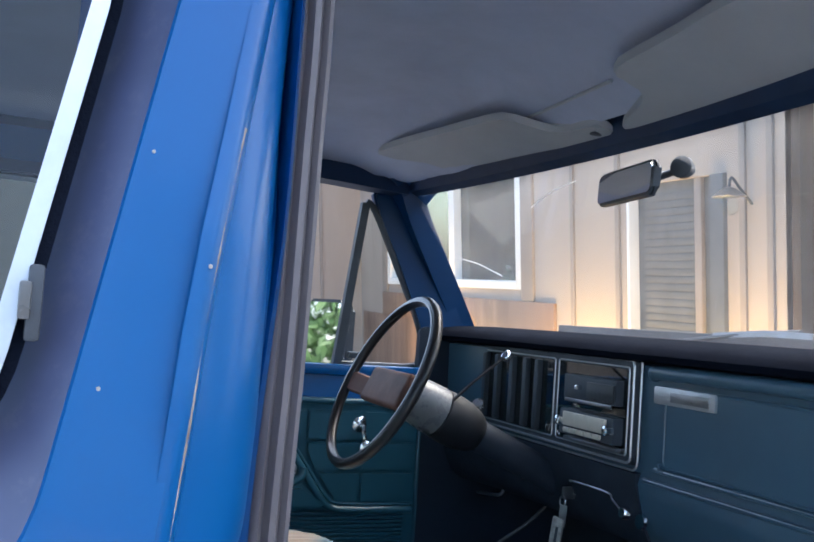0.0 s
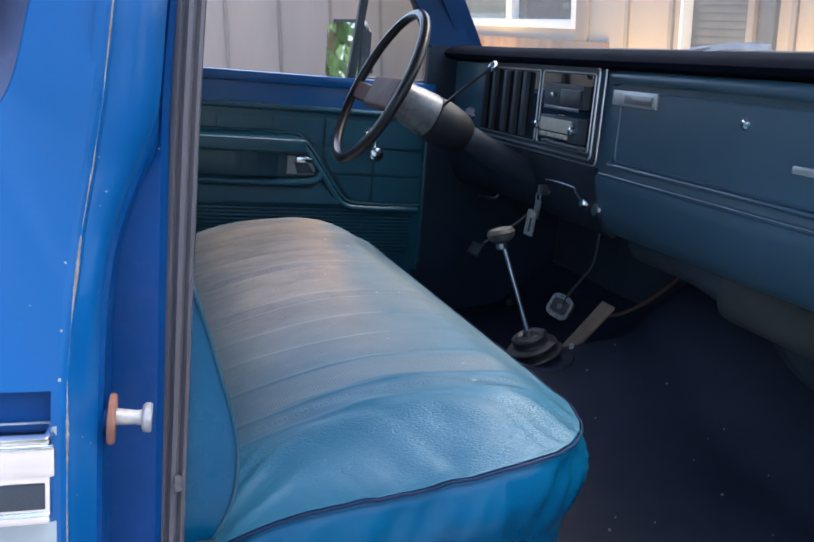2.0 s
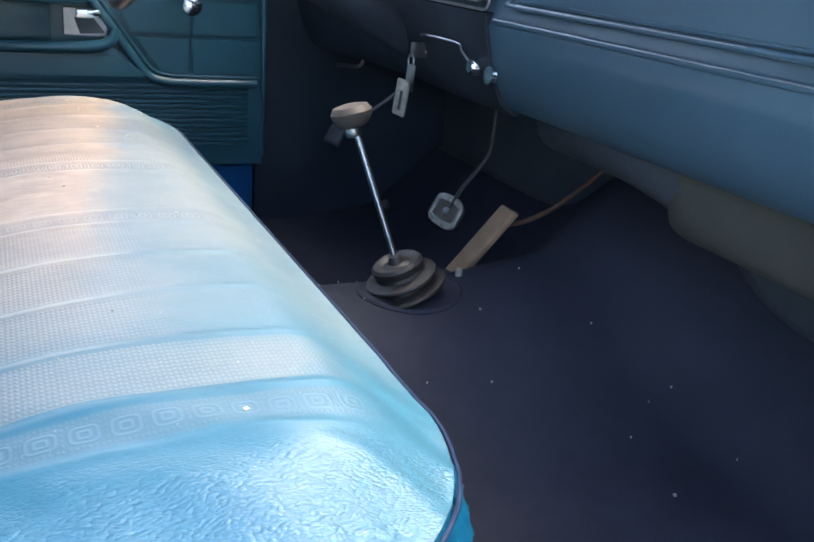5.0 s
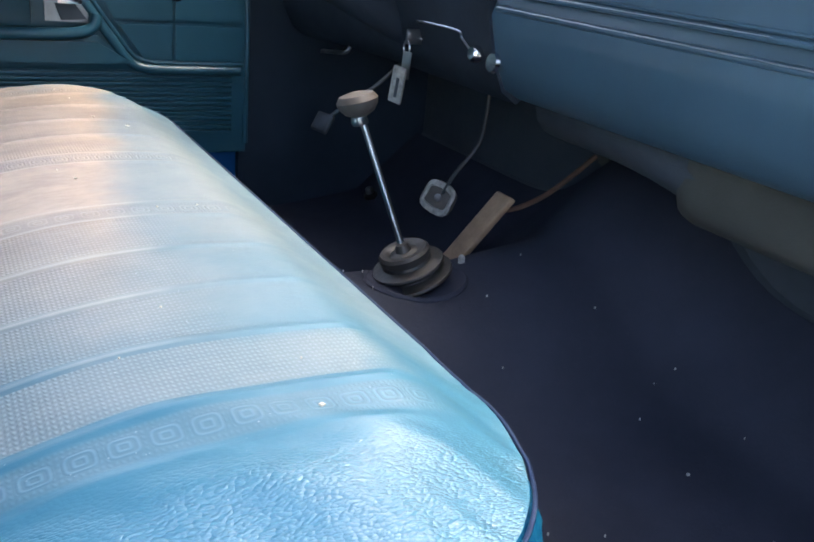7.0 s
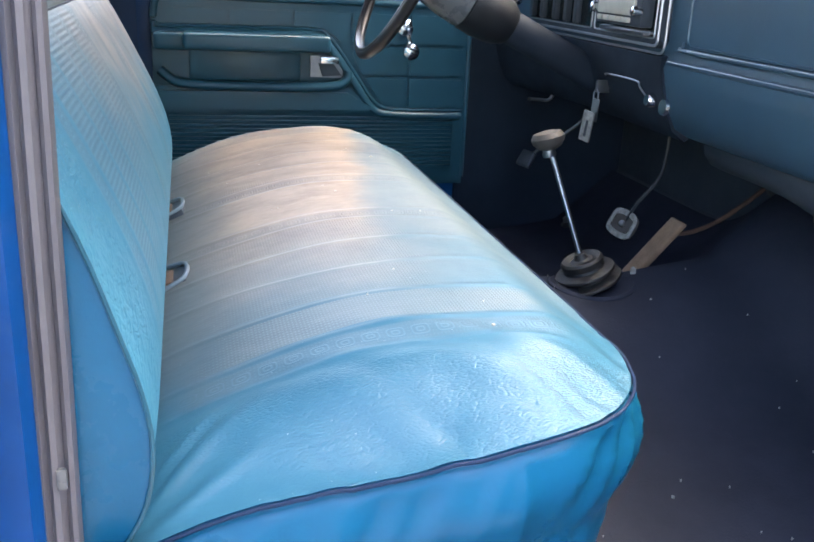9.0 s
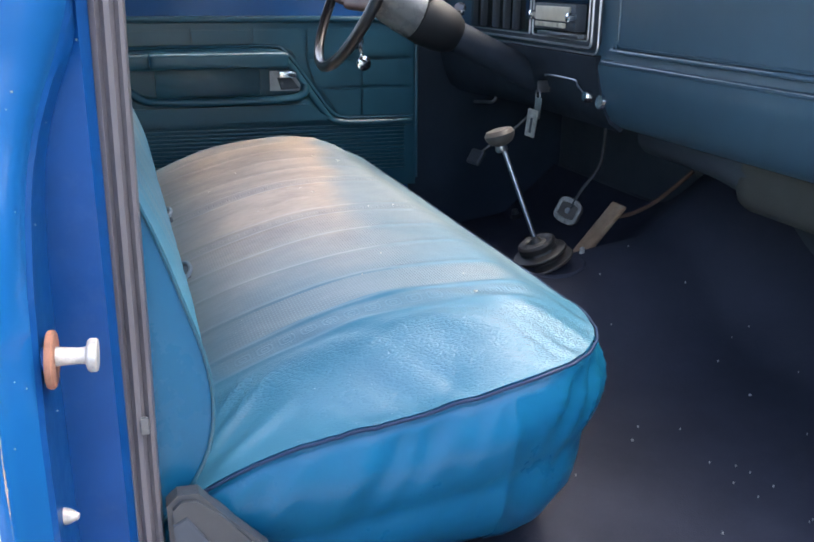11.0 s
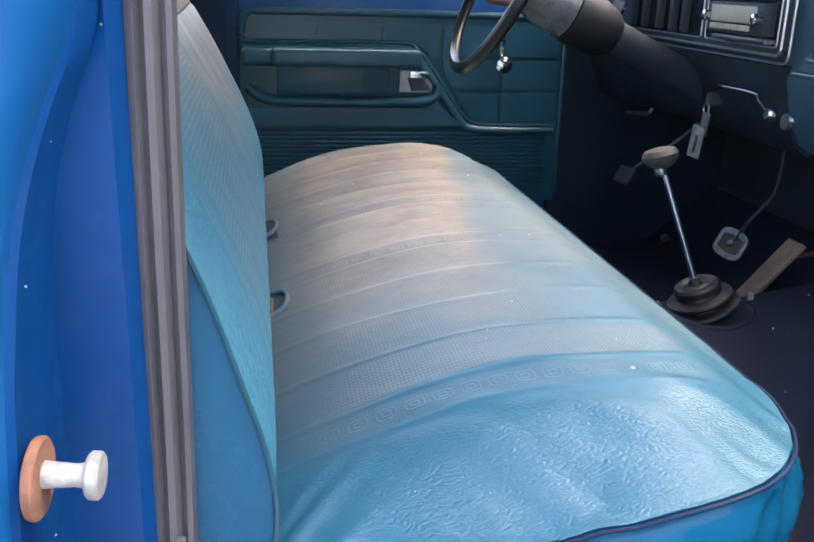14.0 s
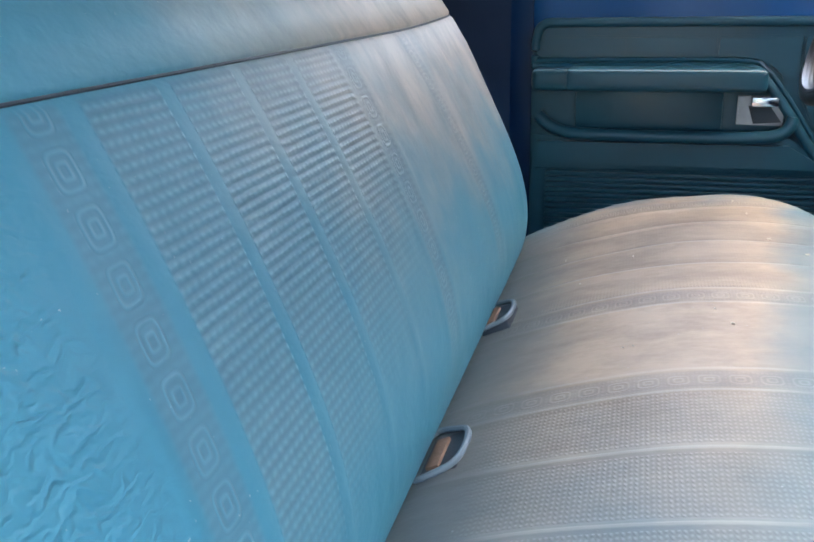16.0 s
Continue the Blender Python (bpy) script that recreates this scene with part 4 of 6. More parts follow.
cup = part("handle_cup", slab([(0.398, 1.190), (0.398, 1.238), (0.452, 1.238), (0.474, 1.207), (0.472, 1.188)], 0.790, 0.798, 0.002), STEEL, door, "chrome door pull cup")
part("lever", box(0.418, 0.462, 0.772, 0.786, 1.222, 1.238, 0.004, m=None), CHROME, cup)
part("lever_shade", slab([(0.425, 1.192), (0.415, 1.222), (0.45, 1.222), (0.470, 1.195)], 0.784, 0.791, 0.002), BLACK, cup)
# louvred lower field
for i in range(13):
    z = 1.094 - i * 0.0098
    part("louvre", box(0.075, 0.752, 0.797, 0.806, z - 0.003, z + 0.003, 0.002), TEAL, ip)
part("louvre_rim", box(0.055, 0.77, 0.800, 0.806, 1.101, 1.106, 0.002), TEAL, ip)
# rubber along the rear edge of the opening
part("door_seal", sweep([(-0.030, 0.785, 0.90), (-0.030, 0.785, 1.2), (-0.028, 0.785, 1.5), (-0.020, 0.785, 1.75)], [(-0.020, -0.010), (0.020, -0.010), (0.018, 0.008), (0.006, 0.003), (0.0, 0.012), (-0.012, 0.010)], up=(0, -1, 0)), RUBBER, cab, "dark rubber door seal")
# window crank
ck = part("window_crank", sweep(smooth_line([(0.622, 0.79, 1.305), (0.622, 0.768, 1.303), (0.623, 0.762, 1.285), (0.626, 0.760, 1.258)], 5), circle(0.006, 8)), CHROME, door, "chrome window crank")
part("crank_knob", lathe([(0.008, 0.0), (0.017, 0.003), (0.020, 0.010), (0.018, 0.018), (0.009, 0.022)], (0.626, 0.762, 1.256), (0, -1, 0), 20), CHROME, ck)
part("escutcheon", lathe([(0.022, 0), (0.022, 0.004), (0.014, 0.01)], (0.622, 0.804, 1.305), (0, -1, 0), 20), CHROME, ck)
# sill, quarter light and glass run
part("window_sill", box(0.0, 0.80, 0.808, 0.83, 1.420, 1.447, 0.008), BLUE, door)
vf = part("vent_frame", sweep([(0.566, 0.845, 1.44), (0.587, 0.842, 1.63), (0.611, 0.838, 1.845)], [(-0.010, -0.010), (0.010, -0.010), (0.010, 0.010), (-0.010, 0.010)], up=(0, 1, 0)), BLACK, door, "black vent window frame")
part("vent_slope", sweep(smooth_line([(0.613, 0.838, 1.85), (0.640, 0.838, 1.825), (0.712, 0.845, 1.69), (0.783, 0.85, 1.545), (0.788, 0.852, 1.47), (0.77, 0.852, 1.447), (0.68, 0.852, 1.445), (0.575, 0.85, 1.445)], 6), circle(0.009, 8)), BLACK, vf)
bm = bmesh.new()
bm.faces.new([bm.verts.new(p) for p in ((0.570, 0.845, 1.45), (0.785, 0.85, 1.455), (0.780, 0.85, 1.545), (0.708, 0.845, 1.69), (0.638, 0.84, 1.82), (0.612, 0.84, 1.84))])
vp = part("vent_pane", bm, CLEAR, vf)
vp.visible_shadow = False
part("vent_latch", box(0.588, 0.62, 0.815, 0.838, 1.462, 1.478, 0.004), BLACK, vf)
# outside mirror
mir = thing("side_mirror", "black side mirror on an arm outside the door", "side mirror", (0.60, 0.93, 1.40))
mt = Matrix.Translation((0.593, 1.047, 1.513)) @ Matrix.Rotation(radians(21.5), 4, "Z")


def turned(bm):
    bm.transform(mt)
    return bm


part("mirror_shell", turned(plate(round_rect(-0.088, 0.088, -0.092, 0.092, 0.03), 0.0, 0.03, 0.008)), BLACK, mir)
part("mirror_glass", turned(plate(round_rect(-0.080, 0.080, -0.084, 0.084, 0.024), -0.004, -0.0005)), MIRROR, mir)
part("arm", sweep([(0.63, 0.905, 1.40), (0.625, 0.97, 1.42), (0.61, 1.03, 1.45)], circle(0.008, 8)), CHROME, mir)

# ---- passenger's door, swung wide open ----
# out of view: added here to shade the floor and the sill
pdoor = thing("passenger_door", "blue truck door swung wide open, teal inside", "truck door", (0.93, -0.875, 0.60))
swing = Matrix.Translation((0.93, -0.875, 0)) @ Matrix.Rotation(radians(72), 4, "Z")


def swung(bm):
    bm.transform(swing)
    return bm


part("shell", swung(box(-0.97, 0.0, -0.035, 0.05, 0.60, 1.43, 0.012)), BLUE, pdoor)
part("inner_panel", swung(box(-0.90, -0.14, 0.0505, 0.072, 0.90, 1.36, 0.008)), TEAL, pdoor)
part("armrest", swung(box(-0.60, -0.28, 0.070, 0.145, 1.24, 1.285, 0.015, 3)), TEAL, pdoor)
pf = part("window_frame", swung(sweep([(-0.955, 0.02, 1.42), (-0.93, 0.05, 1.70), (-0.90, 0.08, 1.86), (-0.34, 0.08, 1.88), (-0.24, 0.075, 1.80), (-0.06, 0.03, 1.43)], [(-0.018, -0.015), (0.018, -0.015), (0.018, 0.015), (-0.018, 0.015)], up=(0, 1, 0))), BLUE, pdoor)
pbm = bmesh.new()
pbm.faces.new([pbm.verts.new(q) for q in ((-0.945, 0.02, 1.42), (-0.92, 0.05, 1.70), (-0.89, 0.08, 1.855), (-0.35, 0.08, 1.87), (-0.25, 0.075, 1.80), (-0.08, 0.03, 1.42))])
pp = part("pane", swung(pbm), CLEAR, pf)
pp.visible_shadow = False

# ---- bench seat ----
seat = thing("bench_seat", "long blue vinyl bench seat with faded woven centre panels", "bench seat", (0.3, 0, 0.80))
Y_END, FRONT, REAR, CORNER = 0.688, 0.553, 0.035, 0.20


def front_edge(y):
    a = (abs(y) - (Y_END - CORNER)) / CORNER
    return FRONT if a <= 0 else FRONT - 0.165 * (1 - math.sqrt(max(1 - a * a, 0)))


CREST = [(-0.05, 0.96), (0.0, 0.99), (0.05, 1.022), (0.10, 1.047), (0.18, 1.078), (0.28, 1.104), (0.38, 1.112), (0.46, 1.109), (0.51, 1.102), (0.60, 1.092)]


def cushion_z(x, y):
    z = sum(interp(x + e, CREST) for e in (-0.036, -0.018, 0, 0.018, 0.036)) / 5
    d1, d2, k = Y_END - abs(y), (front_edge(y) - x) * 1.2, 0.14
    h = min(1, max(0, 0.5 + 0.5 * (d2 - d1) / k))
    d = min(0.2, d2 * (1 - h) + d1 * h - k * h * (1 - h) * 0.6)
    z -= (0.030 + (0.024 * math.exp(-((x - 0.29) / 0.12) ** 2) if y < 0 else 0)) * (1 - ease(d, -0.01, 0.11))
    z += 0.004 * noise.noise((x * 7, y * 5, 3.1)) * ease(d, 0.0, 0.05)
    q = x + (y + Y_END) * 0.8
    pull = math.exp(-max(d, 0) / 0.045) * (0.25 + 0.75 * ease(d, -0.01, 0.025)) * ease(-y, 0.30, 0.50) * ease(x, 0.10, 0.22)
    z += pull * (0.0068 * noise.noise((q * 30, d * 5, 7.3)) - 0.0055 * abs(noise.noise((q * 48, d * 6, 2.2))))
    z += 0.0035 * noise.noise(((x * 0.5 + y) * 30, (x - y * 0.5) * 6, 1.7)) * ease(-y, 0.42, 0.56) * ease(x, 0.05, 0.25) * ease(d, 0.0, 0.03)
    # cloth drawn in towards the foot of the backrest
    for x0, y0, x1, y1, k in ((0.075, -0.655, 0.175, -0.575, 0.0045), (0.080, -0.630, 0.150, -0.560, 0.0035), (0.085, -0.675, 0.190, -0.625, 0.0035)):
        ln = math.hypot(x1 - x0, y1 - y0)
        u, q = ((x - x0) * (x1 - x0) + (y - y0) * (y1 - y0)) / ln, ((y - y0) * (x1 - x0) - (x - x0) * (y1 - y0)) / ln
        if -0.05 < u < ln + 0.02:
            z += k * math.exp(-(q / (0.006 + 0.03 * max(u, 0))) ** 2) * ease(u, -0.02, 0.03) * (1 - ease(u, ln * 0.4, ln))
    return z


STRIPES = [s * k for s in (-1, 1) for k in (0.085, 0.130, 0.225, 0.320, 0.415, 0.504, 0.558)]


def stripe_rise(y, x):
    r = 0
    for s in STRIPES:
        r += 0.0013 * math.exp(-((y - s) / 0.0055) ** 2)
    return r * ease(0.50 - x, 0, 0.05) * ease(x, 0.06, 0.12)


def cushion():
    bm = bmesh.new()
    ys = sorted(set(lin(-Y_END, -0.40, 110) + lin(-0.40, Y_END, 230)[1:] + [s for s in STRIPES]))
    nx = 96
    top = []
    for y in ys:
        f = front_edge(y)
        top.append([bm.verts.new((REAR + (f - REAR) * i / nx, y, cushion_z(REAR + (f - REAR) * i / nx, y) + stripe_rise(y, REAR + (f - REAR) * i / nx))) for i in range(nx + 1)])
    for a, b in zip(top, top[1:]):
        for i in range(nx):
            bm.faces.new((a[i], a[i + 1], b[i + 1], b[i]))
    # rim loop, then the skirt
    loop = [r[nx] for r in top] + [v for v in reversed(top[-1][:nx])] + [r[0] for r in reversed(top[:-1])] + [v for v in top[0][1:nx]]
    n = len(loop)
    arc = list(itertools.accumulate((loop[i].co - loop[i - 1].co).length if i else 0.0 for i in range(n)))
    side = bmesh.new()
    prev = [side.verts.new(v.co) for v in loop]
    for out, drop, base_mix in ((-0.004, 0.007, 0), (0.003, 0.012, 0), (0.007, 0.020, 0), (0.011, 0.030, 0), (0.014, 0.042, 0), (0.014, 0.054, 0.03), (0.012, 0.066, 0.07), (0.009, 0.078, 0.11), (0.005, 0.090, 0.15), (0.000, 0.100, 0.2), (-0.004, 0.108, 0.23), (-0.005, 0.118, 0.28), (-0.006, 0.13, 0.38), (-0.011, 0.15, 0.5), (-0.035, 0.18, 0.9), (-0.06, 0.20, 1.0)):
        cur = []
        for i, v in enumerate(loop):
            a, b = loop[i - 1].co, loop[(i + 1) % n].co
            t = (b - a)
            nn = Vector((t.y, -t.x, 0))
            nn = nn.normalized() if nn.length > 1e-9 else Vector((0, 0, 0))
            if nn.dot(Vector((v.co.x - 0.29, v.co.y, 0))) < 0:
                nn = -nn
            z = (v.co.z - drop) * (1 - base_mix) + (0.845 + (0.2 - drop)) * base_mix
            f = arc[i] + drop * 0.7
            w = (0.0120 * noise.noise((f * 17, drop * 5, 1.3)) - 0.0140 * abs(noise.noise((f * 24, drop * 4, 6.1))) + 0.0022 * noise.noise((f * 60, drop * 12, 3.7))) * ease(drop, 0.010, 0.030) * (1 - 0.72 * ease(drop, 0.045, 0.085))
            w += 0.006 * noise.noise((arc[i] * 6 - drop * 9, drop * 8, 4.4)) * ease(drop, 0.02, 0.05)
            cur.append(side.verts.new((v.co.x + nn.x * (out + w), v.co.y + nn.y * (out + w), z)))
        for i in range(n):
            side.faces.new((prev[i], prev[(i + 1) % n], cur[(i + 1) % n], cur[i]))
        prev = cur
    side.faces.new(prev)
    line = [v.co.copy() for v in loop]
    return bm, side, line


bm, side, rim_line = cushion()
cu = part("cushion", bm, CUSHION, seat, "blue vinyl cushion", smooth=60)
# the skirt looks shaded through its darker vinyl colour
part("skirt", side, SIDE_VINYL, cu, "blue vinyl skirt, shade in its colour", smooth=60)
pipe = []
for p in rim_line:
    if p.x > REAR + 0.002 and (not pipe or (p - pipe[-1]).length > 0.006):
        pipe.append(p)
k0 = max(range(len(pipe)), key=lambda i: (pipe[i] - pipe[i - 1]).length)
pipe = pipe[k0:] + pipe[:k0]
part("piping", sweep([(p.x + 0.003 * (1 if p.x > 0.3 else 0), p.y * 1.004, p.z - 0.002) for p in pipe], circle(0.0018, 8)), NAVY, cu, "dark vinyl piping")
part("seat_base", box(0.03, 0.42, -0.55, 0.55, 0.806, 0.90, 0.01), BLACK, seat, "dark seat riser")


BACK_LINE = [(0.93, -0.02), (0.97, 0.02), (1.00, 0.050), (1.04, 0.080), (1.10, 0.090), (1.16, 0.080), (1.22, 0.057), (1.30, 0.018), (1.38, -0.028), (1.44, -0.072), (1.49, -0.118), (1.52, -0.165), (1.53, -0.20), (1.56, -0.33)]


def back_front(z):
    return sum(interp(z + e, BACK_LINE) for e in (-0.024, -0.012, 0, 0.012, 0.024)) / 5


def backrest():
    """Lofted across the cab: rounded towards both ends."""
    zs = [0.975, 0.985, 1.0, 1.02, 1.04, 1.055, 1.07, 1.085, 1.10, 1.115, 1.13, 1.145, 1.16, 1.175, 1.19, 1.205, 1.22, 1.24, 1.26, 1.28, 1.30, 1.32, 1.34, 1.372, 1.377, 1.382, 1.41, 1.44, 1.47, 1.49, 1.51, 1.525, 1.53]
    ys = lin(-0.705, 0.705, 240)
    bm = bmesh.new()
    grid = []
    for y in ys:
        d = 0.705 - abs(y)
        pull = 1 - ease(d, 0.0, 0.12 if y < 0 else 0.28)
        row = []
        for z in zs:
            x = back_front(z) - pull * (0.002 - 0.012 * ease(z, 1.17, 1.30) if y < 0 else 0.088 + 0.034 * ease(z, 1.08, 1.20) - 0.030 * ease(z, 1.28, 1.42))
            if 1.373 < z < 1.381:
                x -= 0.004
            if z < 1.37:
                x += stripe_rise(abs(y - 0.045) - 0.12 * (1.377 - z), 0.3) * ease(z, 1.08, 1.14)
            row.append(bm.verts.new((x, y, z + 0.012 * ease(y, 0.15, 0.65) * ease(z, 1.25, 1.37) - 0.05 * (1 - ease(d, 0, 0.10)) * ease(z, 1.40, 1.53))))
        for x, z in ((-0.245, 1.51), (-0.255, 1.45), (-0.19, 1.2), (-0.10, 0.98)):
            row.append(bm.verts.new((x, y, z - 0.05 * (1 - ease(d, 0, 0.10)) * ease(z, 1.40, 1.53))))
        grid.append(row)
    m = len(grid[0])
    sides = []
    for a, b in zip(grid, grid[1:]):
        for j in range(m):
            bm.faces.new((a[j], a[(j + 1) % m], b[(j + 1) % m], b[j]))
    for row, sg in ((grid[0], -1), (grid[-1], 1)):
        side = bmesh.new()
        sides.append(side)
        rim = [side.verts.new(v.co) for v in row]
        inner = [side.verts.new((v.co.x * 0.8 - 0.012, v.co.y + sg * 0.003, 1.2 + (v.co.z - 1.2) * 0.9)) for v in row]
        for j in range(m):
            side.faces.new((rim[j], rim[(j + 1) % m], inner[(j + 1) % m], inner[j]))
        side.faces.new(inner)
    lines = [[r[j].co.copy() for j in range(len(zs))] for r in (grid[0], grid[-1])]
    return bm, sides, lines


bm, sides, ends = backrest()
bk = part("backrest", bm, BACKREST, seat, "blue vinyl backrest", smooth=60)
for side in sides:
    part("side_panel", side, SIDE_VINYL, bk, "blue end panel, shade in its colour", smooth=60)
for e in ends:
    line = [(p.x, p.y * 1.002, p.z) for p in e]
    part("piping", sweep(line, circle(0.0018, 8), up=(0, 1, 0)), TEAL, bk, "thin dark piping")
part("back_seam", sweep([(back_front(1.377) - 0.003 - (-0.010 if y < 0 else 0.099) * (1 - ease(0.705 - abs(y), 0, 0.12 if y < 0 else 0.28)), y, 1.377 + 0.012 * ease(y, 0.15, 0.65)) for y in lin(-0.70, 0.70, 80)], circle(0.0012, 6)), BLACK, bk, "dark stitched seam")

# belt sleeves in the gap and the hinge cover at the end
for cx, cy, cz in ((0.103, -0.166, 1.038), (0.098, 0.156, 1.044)):
    bs = thing("belt_sleeve", "pale plastic seat belt sleeve between cushion and backrest", "seat belt", (cx, cy, cz), group="belt sleeves")
    mm = pose(cx - 0.007, cy, cz + 0.010, 0, -24, 0)
    ring_pts = [mm @ Vector(p) for p in smooth_line([(-0.026, -0.038, 0), (0.002, -0.037, 0), (0.013, -0.024, 0), (0.016, 0.0, 0), (0.013, 0.024, 0), (0.002, 0.035, 0), (-0.026, 0.036, 0)], 5, closed=True)]
    part("sleeve_rim", sweep(ring_pts, circle(0.0030, 8), closed=True, up=(0, 0, 1)), SLEEVE, bs, "blue-grey plastic rim")
    part("sleeve_hole", box(-0.022, 0.013, -0.035, 0.033, -0.020, -0.002, 0.003, m=mm), BLACK, bs)
    part("webbing", box(-0.016, -0.004, -0.028, 0.022, -0.010, 0.001, 0.001, m=mm), WEB, bs, "brown belt webbing")
hc_ = part("hinge_cover", slab([(0.038, 1.018), (0.048, 1.027), (0.066, 1.026), (0.085, 1.002), (0.125, 0.958), (0.15, 0.90), (0.04, 0.88)], -0.738, -0.712, 0.005), GREY, seat, "grey plastic hinge cover")
part("cover_inset", slab([(0.042, 1.002), (0.054, 1.008), (0.075, 0.975), (0.11, 0.93), (0.11, 0.90), (0.046, 0.90)], -0.7405, -0.736, 0.001), BLACK, hc_)

rg_ = random.Random(21)
crumbs = thing("seat_crumbs", "pale crumbs and lint on the seat cushion", "crumbs", (0.3, 0, 1.1), kind="stuff")
bm = bmesh.new()
for i in range(17):
    x, y = rg_.uniform(0.12, 0.48), rg_.uniform(-0.55, 0.55)
    q = rg_.choice((0.0005, 0.0006, 0.0006, 0.0008, 0.0016))
    z = cushion_z(x, y) + 0.0008
    box(-q, q * rg_.uniform(0.6, 1.8), -q, q, -0.0006, 0.0006, bm=bm, m=Matrix.Translation((x, y, z)) @ Matrix.Rotation(rg_.uniform(0, 3), 4, "Z"))
part("crumb", bm, CREAM, crumbs, smooth=0, kind="stuff")

# ---- dashboard ----
dash = thing("dashboard", "dark blue truck dashboard with instrument bezel and glove box", "dashboard", (0.95, 0, 1.2))
bend = lambda y: -0.055 * (max(0, abs(y) - 0.45) / 0.4) ** 2
pad_prof = [(1.19, 1.50), (1.19, 1.560), (1.05, 1.562), (0.94, 1.558), (0.895, 1.552), (0.873, 1.543), (0.866, 1.532), (0.872, 1.522), (0.890, 1.518), (0.93, 1.515)]
part("dash_pad", extrude_y(pad_prof, -0.845, 0.845, steps=40, bend=bend), PAD, dash, "dark padded dash top")
face_prof = [(0.925, 1.516), (0.906, 1.512), (0.910, 1.345), (0.908, 1.318), (0.902, 1.300), (0.908, 1.276), (0.922, 1.228), (0.940, 1.196), (0.965, 1.182), (0.99, 1.19), (0.99, 1.516)]
part("dash_face", extrude_y(face_prof, -0.845, 0.845, steps=40, bend=bend), DASH, dash)
# long moulding
part("moulding", sweep([(0.9035 + bend(y), y, 1.310) for y in lin(0.075, -0.83, 40)], circle(0.0048, 10)), DASH, dash, "pressed ridge below the glove box")
# thin silver line modelled as the highlight along the ridge
part("ridge_glint", sweep([(0.8990 + bend(y), y, 1.3122 + 0.0006 * noise.noise((y * 30, 0, 0))) for y in lin(0.070, -0.82, 60)], circle(1, 6), scales=[0.0009 + 0.0005 * noise.noise((y * 14, 2, 0)) for y in lin(0.070, -0.82, 60)]), SILVER, dash, "bright line for the ridge highlight")
# black lower panel round the column
low_prof = [(0.925, 1.322), (0.896, 1.318), (0.897, 1.300), (0.903, 1.276), (0.917, 1.228), (0.935, 1.192), (0.962, 1.174), (0.985, 1.19), (0.985, 1.322)]
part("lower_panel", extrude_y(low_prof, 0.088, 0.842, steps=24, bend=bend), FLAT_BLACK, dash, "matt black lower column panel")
# roll above the glove box
part("padded_roll", sweep(smooth_line([(0.905, 0.055, 1.496), (0.897, 0.045, 1.502), (0.895, 0.0, 1.503), (0.894, -0.30, 1.503), (0.885, -0.60, 1.500), (0.86, -0.78, 1.497)], 8), circle(0.013, 10)), DASH, dash)
# glove box door, sunk outline with a bright lower edge
gb = part("glove_box", plate(round_rect(-0.615, 0.022, 1.338, 1.480, 0.010), 0.9005, 0.912, 0.003), DASH, dash, "flush glove box door")
part("door_edge", sweep([(0.8995, a, b) for a, b in round_rect(-0.612, 0.019, 1.341, 1.477, 0.014)], circle(0.0022, 6), closed=True, up=(1, 0, 0)), DASH, gb)
part("lower_edge", sweep(smooth_line([(0.900, 0.030, 1.346), (0.899, 0.026, 1.337), (0.8985, 0.012, 1.3335), (0.8985, -0.30, 1.3335), (0.895, -0.60, 1.3335)], 8), circle(0.0038, 8)), DASH, dash, "pressed ridge along the glove box")
# silver line again, for the highlight on the glove box ridge
part("edge_glint", sweep([(0.8952, y, 1.3352) for y in lin(0.010, -0.58, 50)], circle(1, 6), scales=[0.0008 + 0.0005 * noise.noise((y * 16, 5, 0)) for y in lin(0.010, -0.58, 50)]), SILVER, dash)
part("lock", lathe([(0.010, 0), (0.010, 0.004), (0.006, 0.007)], (0.901, -0.350, 1.447), (-1, 0, 0), 16), CHROME, gb)
b1 = part("badge", box(0.894, 0.901, -0.107, 0.046, 1.449, 1.479, 0.003), SILVER, dash, "silver name plate")
part("badge_inset", box(0.892, 0.8945, -0.095, 0.000, 1.455, 1.472, 0.001), STEEL, b1)
part("badge", box(0.894, 0.901, -0.562, -0.470, 1.386, 1.398, 0.003), SILVER, dash, "silver name plate")
# instrument bezel
bz = part("instrument_bezel", plate(round_rect(0.095, 0.79, 1.330, 1.524, 0.014), 0.892, 0.912, 0.004), BLACK, dash, "black instrument bezel with bright edges")
def frame_line(y0, y1, z0, z1, x, r=0.010):
    return [(x, a, b) for a, b in round_rect(y0, y1, z0, z1, r)]


part("bright_edge", sweep(frame_line(0.099, 0.786, 1.334, 1.520, 0.891, 0.012), circle(0.0026, 6), closed=True, up=(1, 0, 0)), SILVER, bz)
part("bright_edge", sweep(frame_line(0.088, 0.796, 1.322, 1.531, 0.899, 0.016), circle(0.0022, 6), closed=True, up=(1, 0, 0)), SILVER, bz)
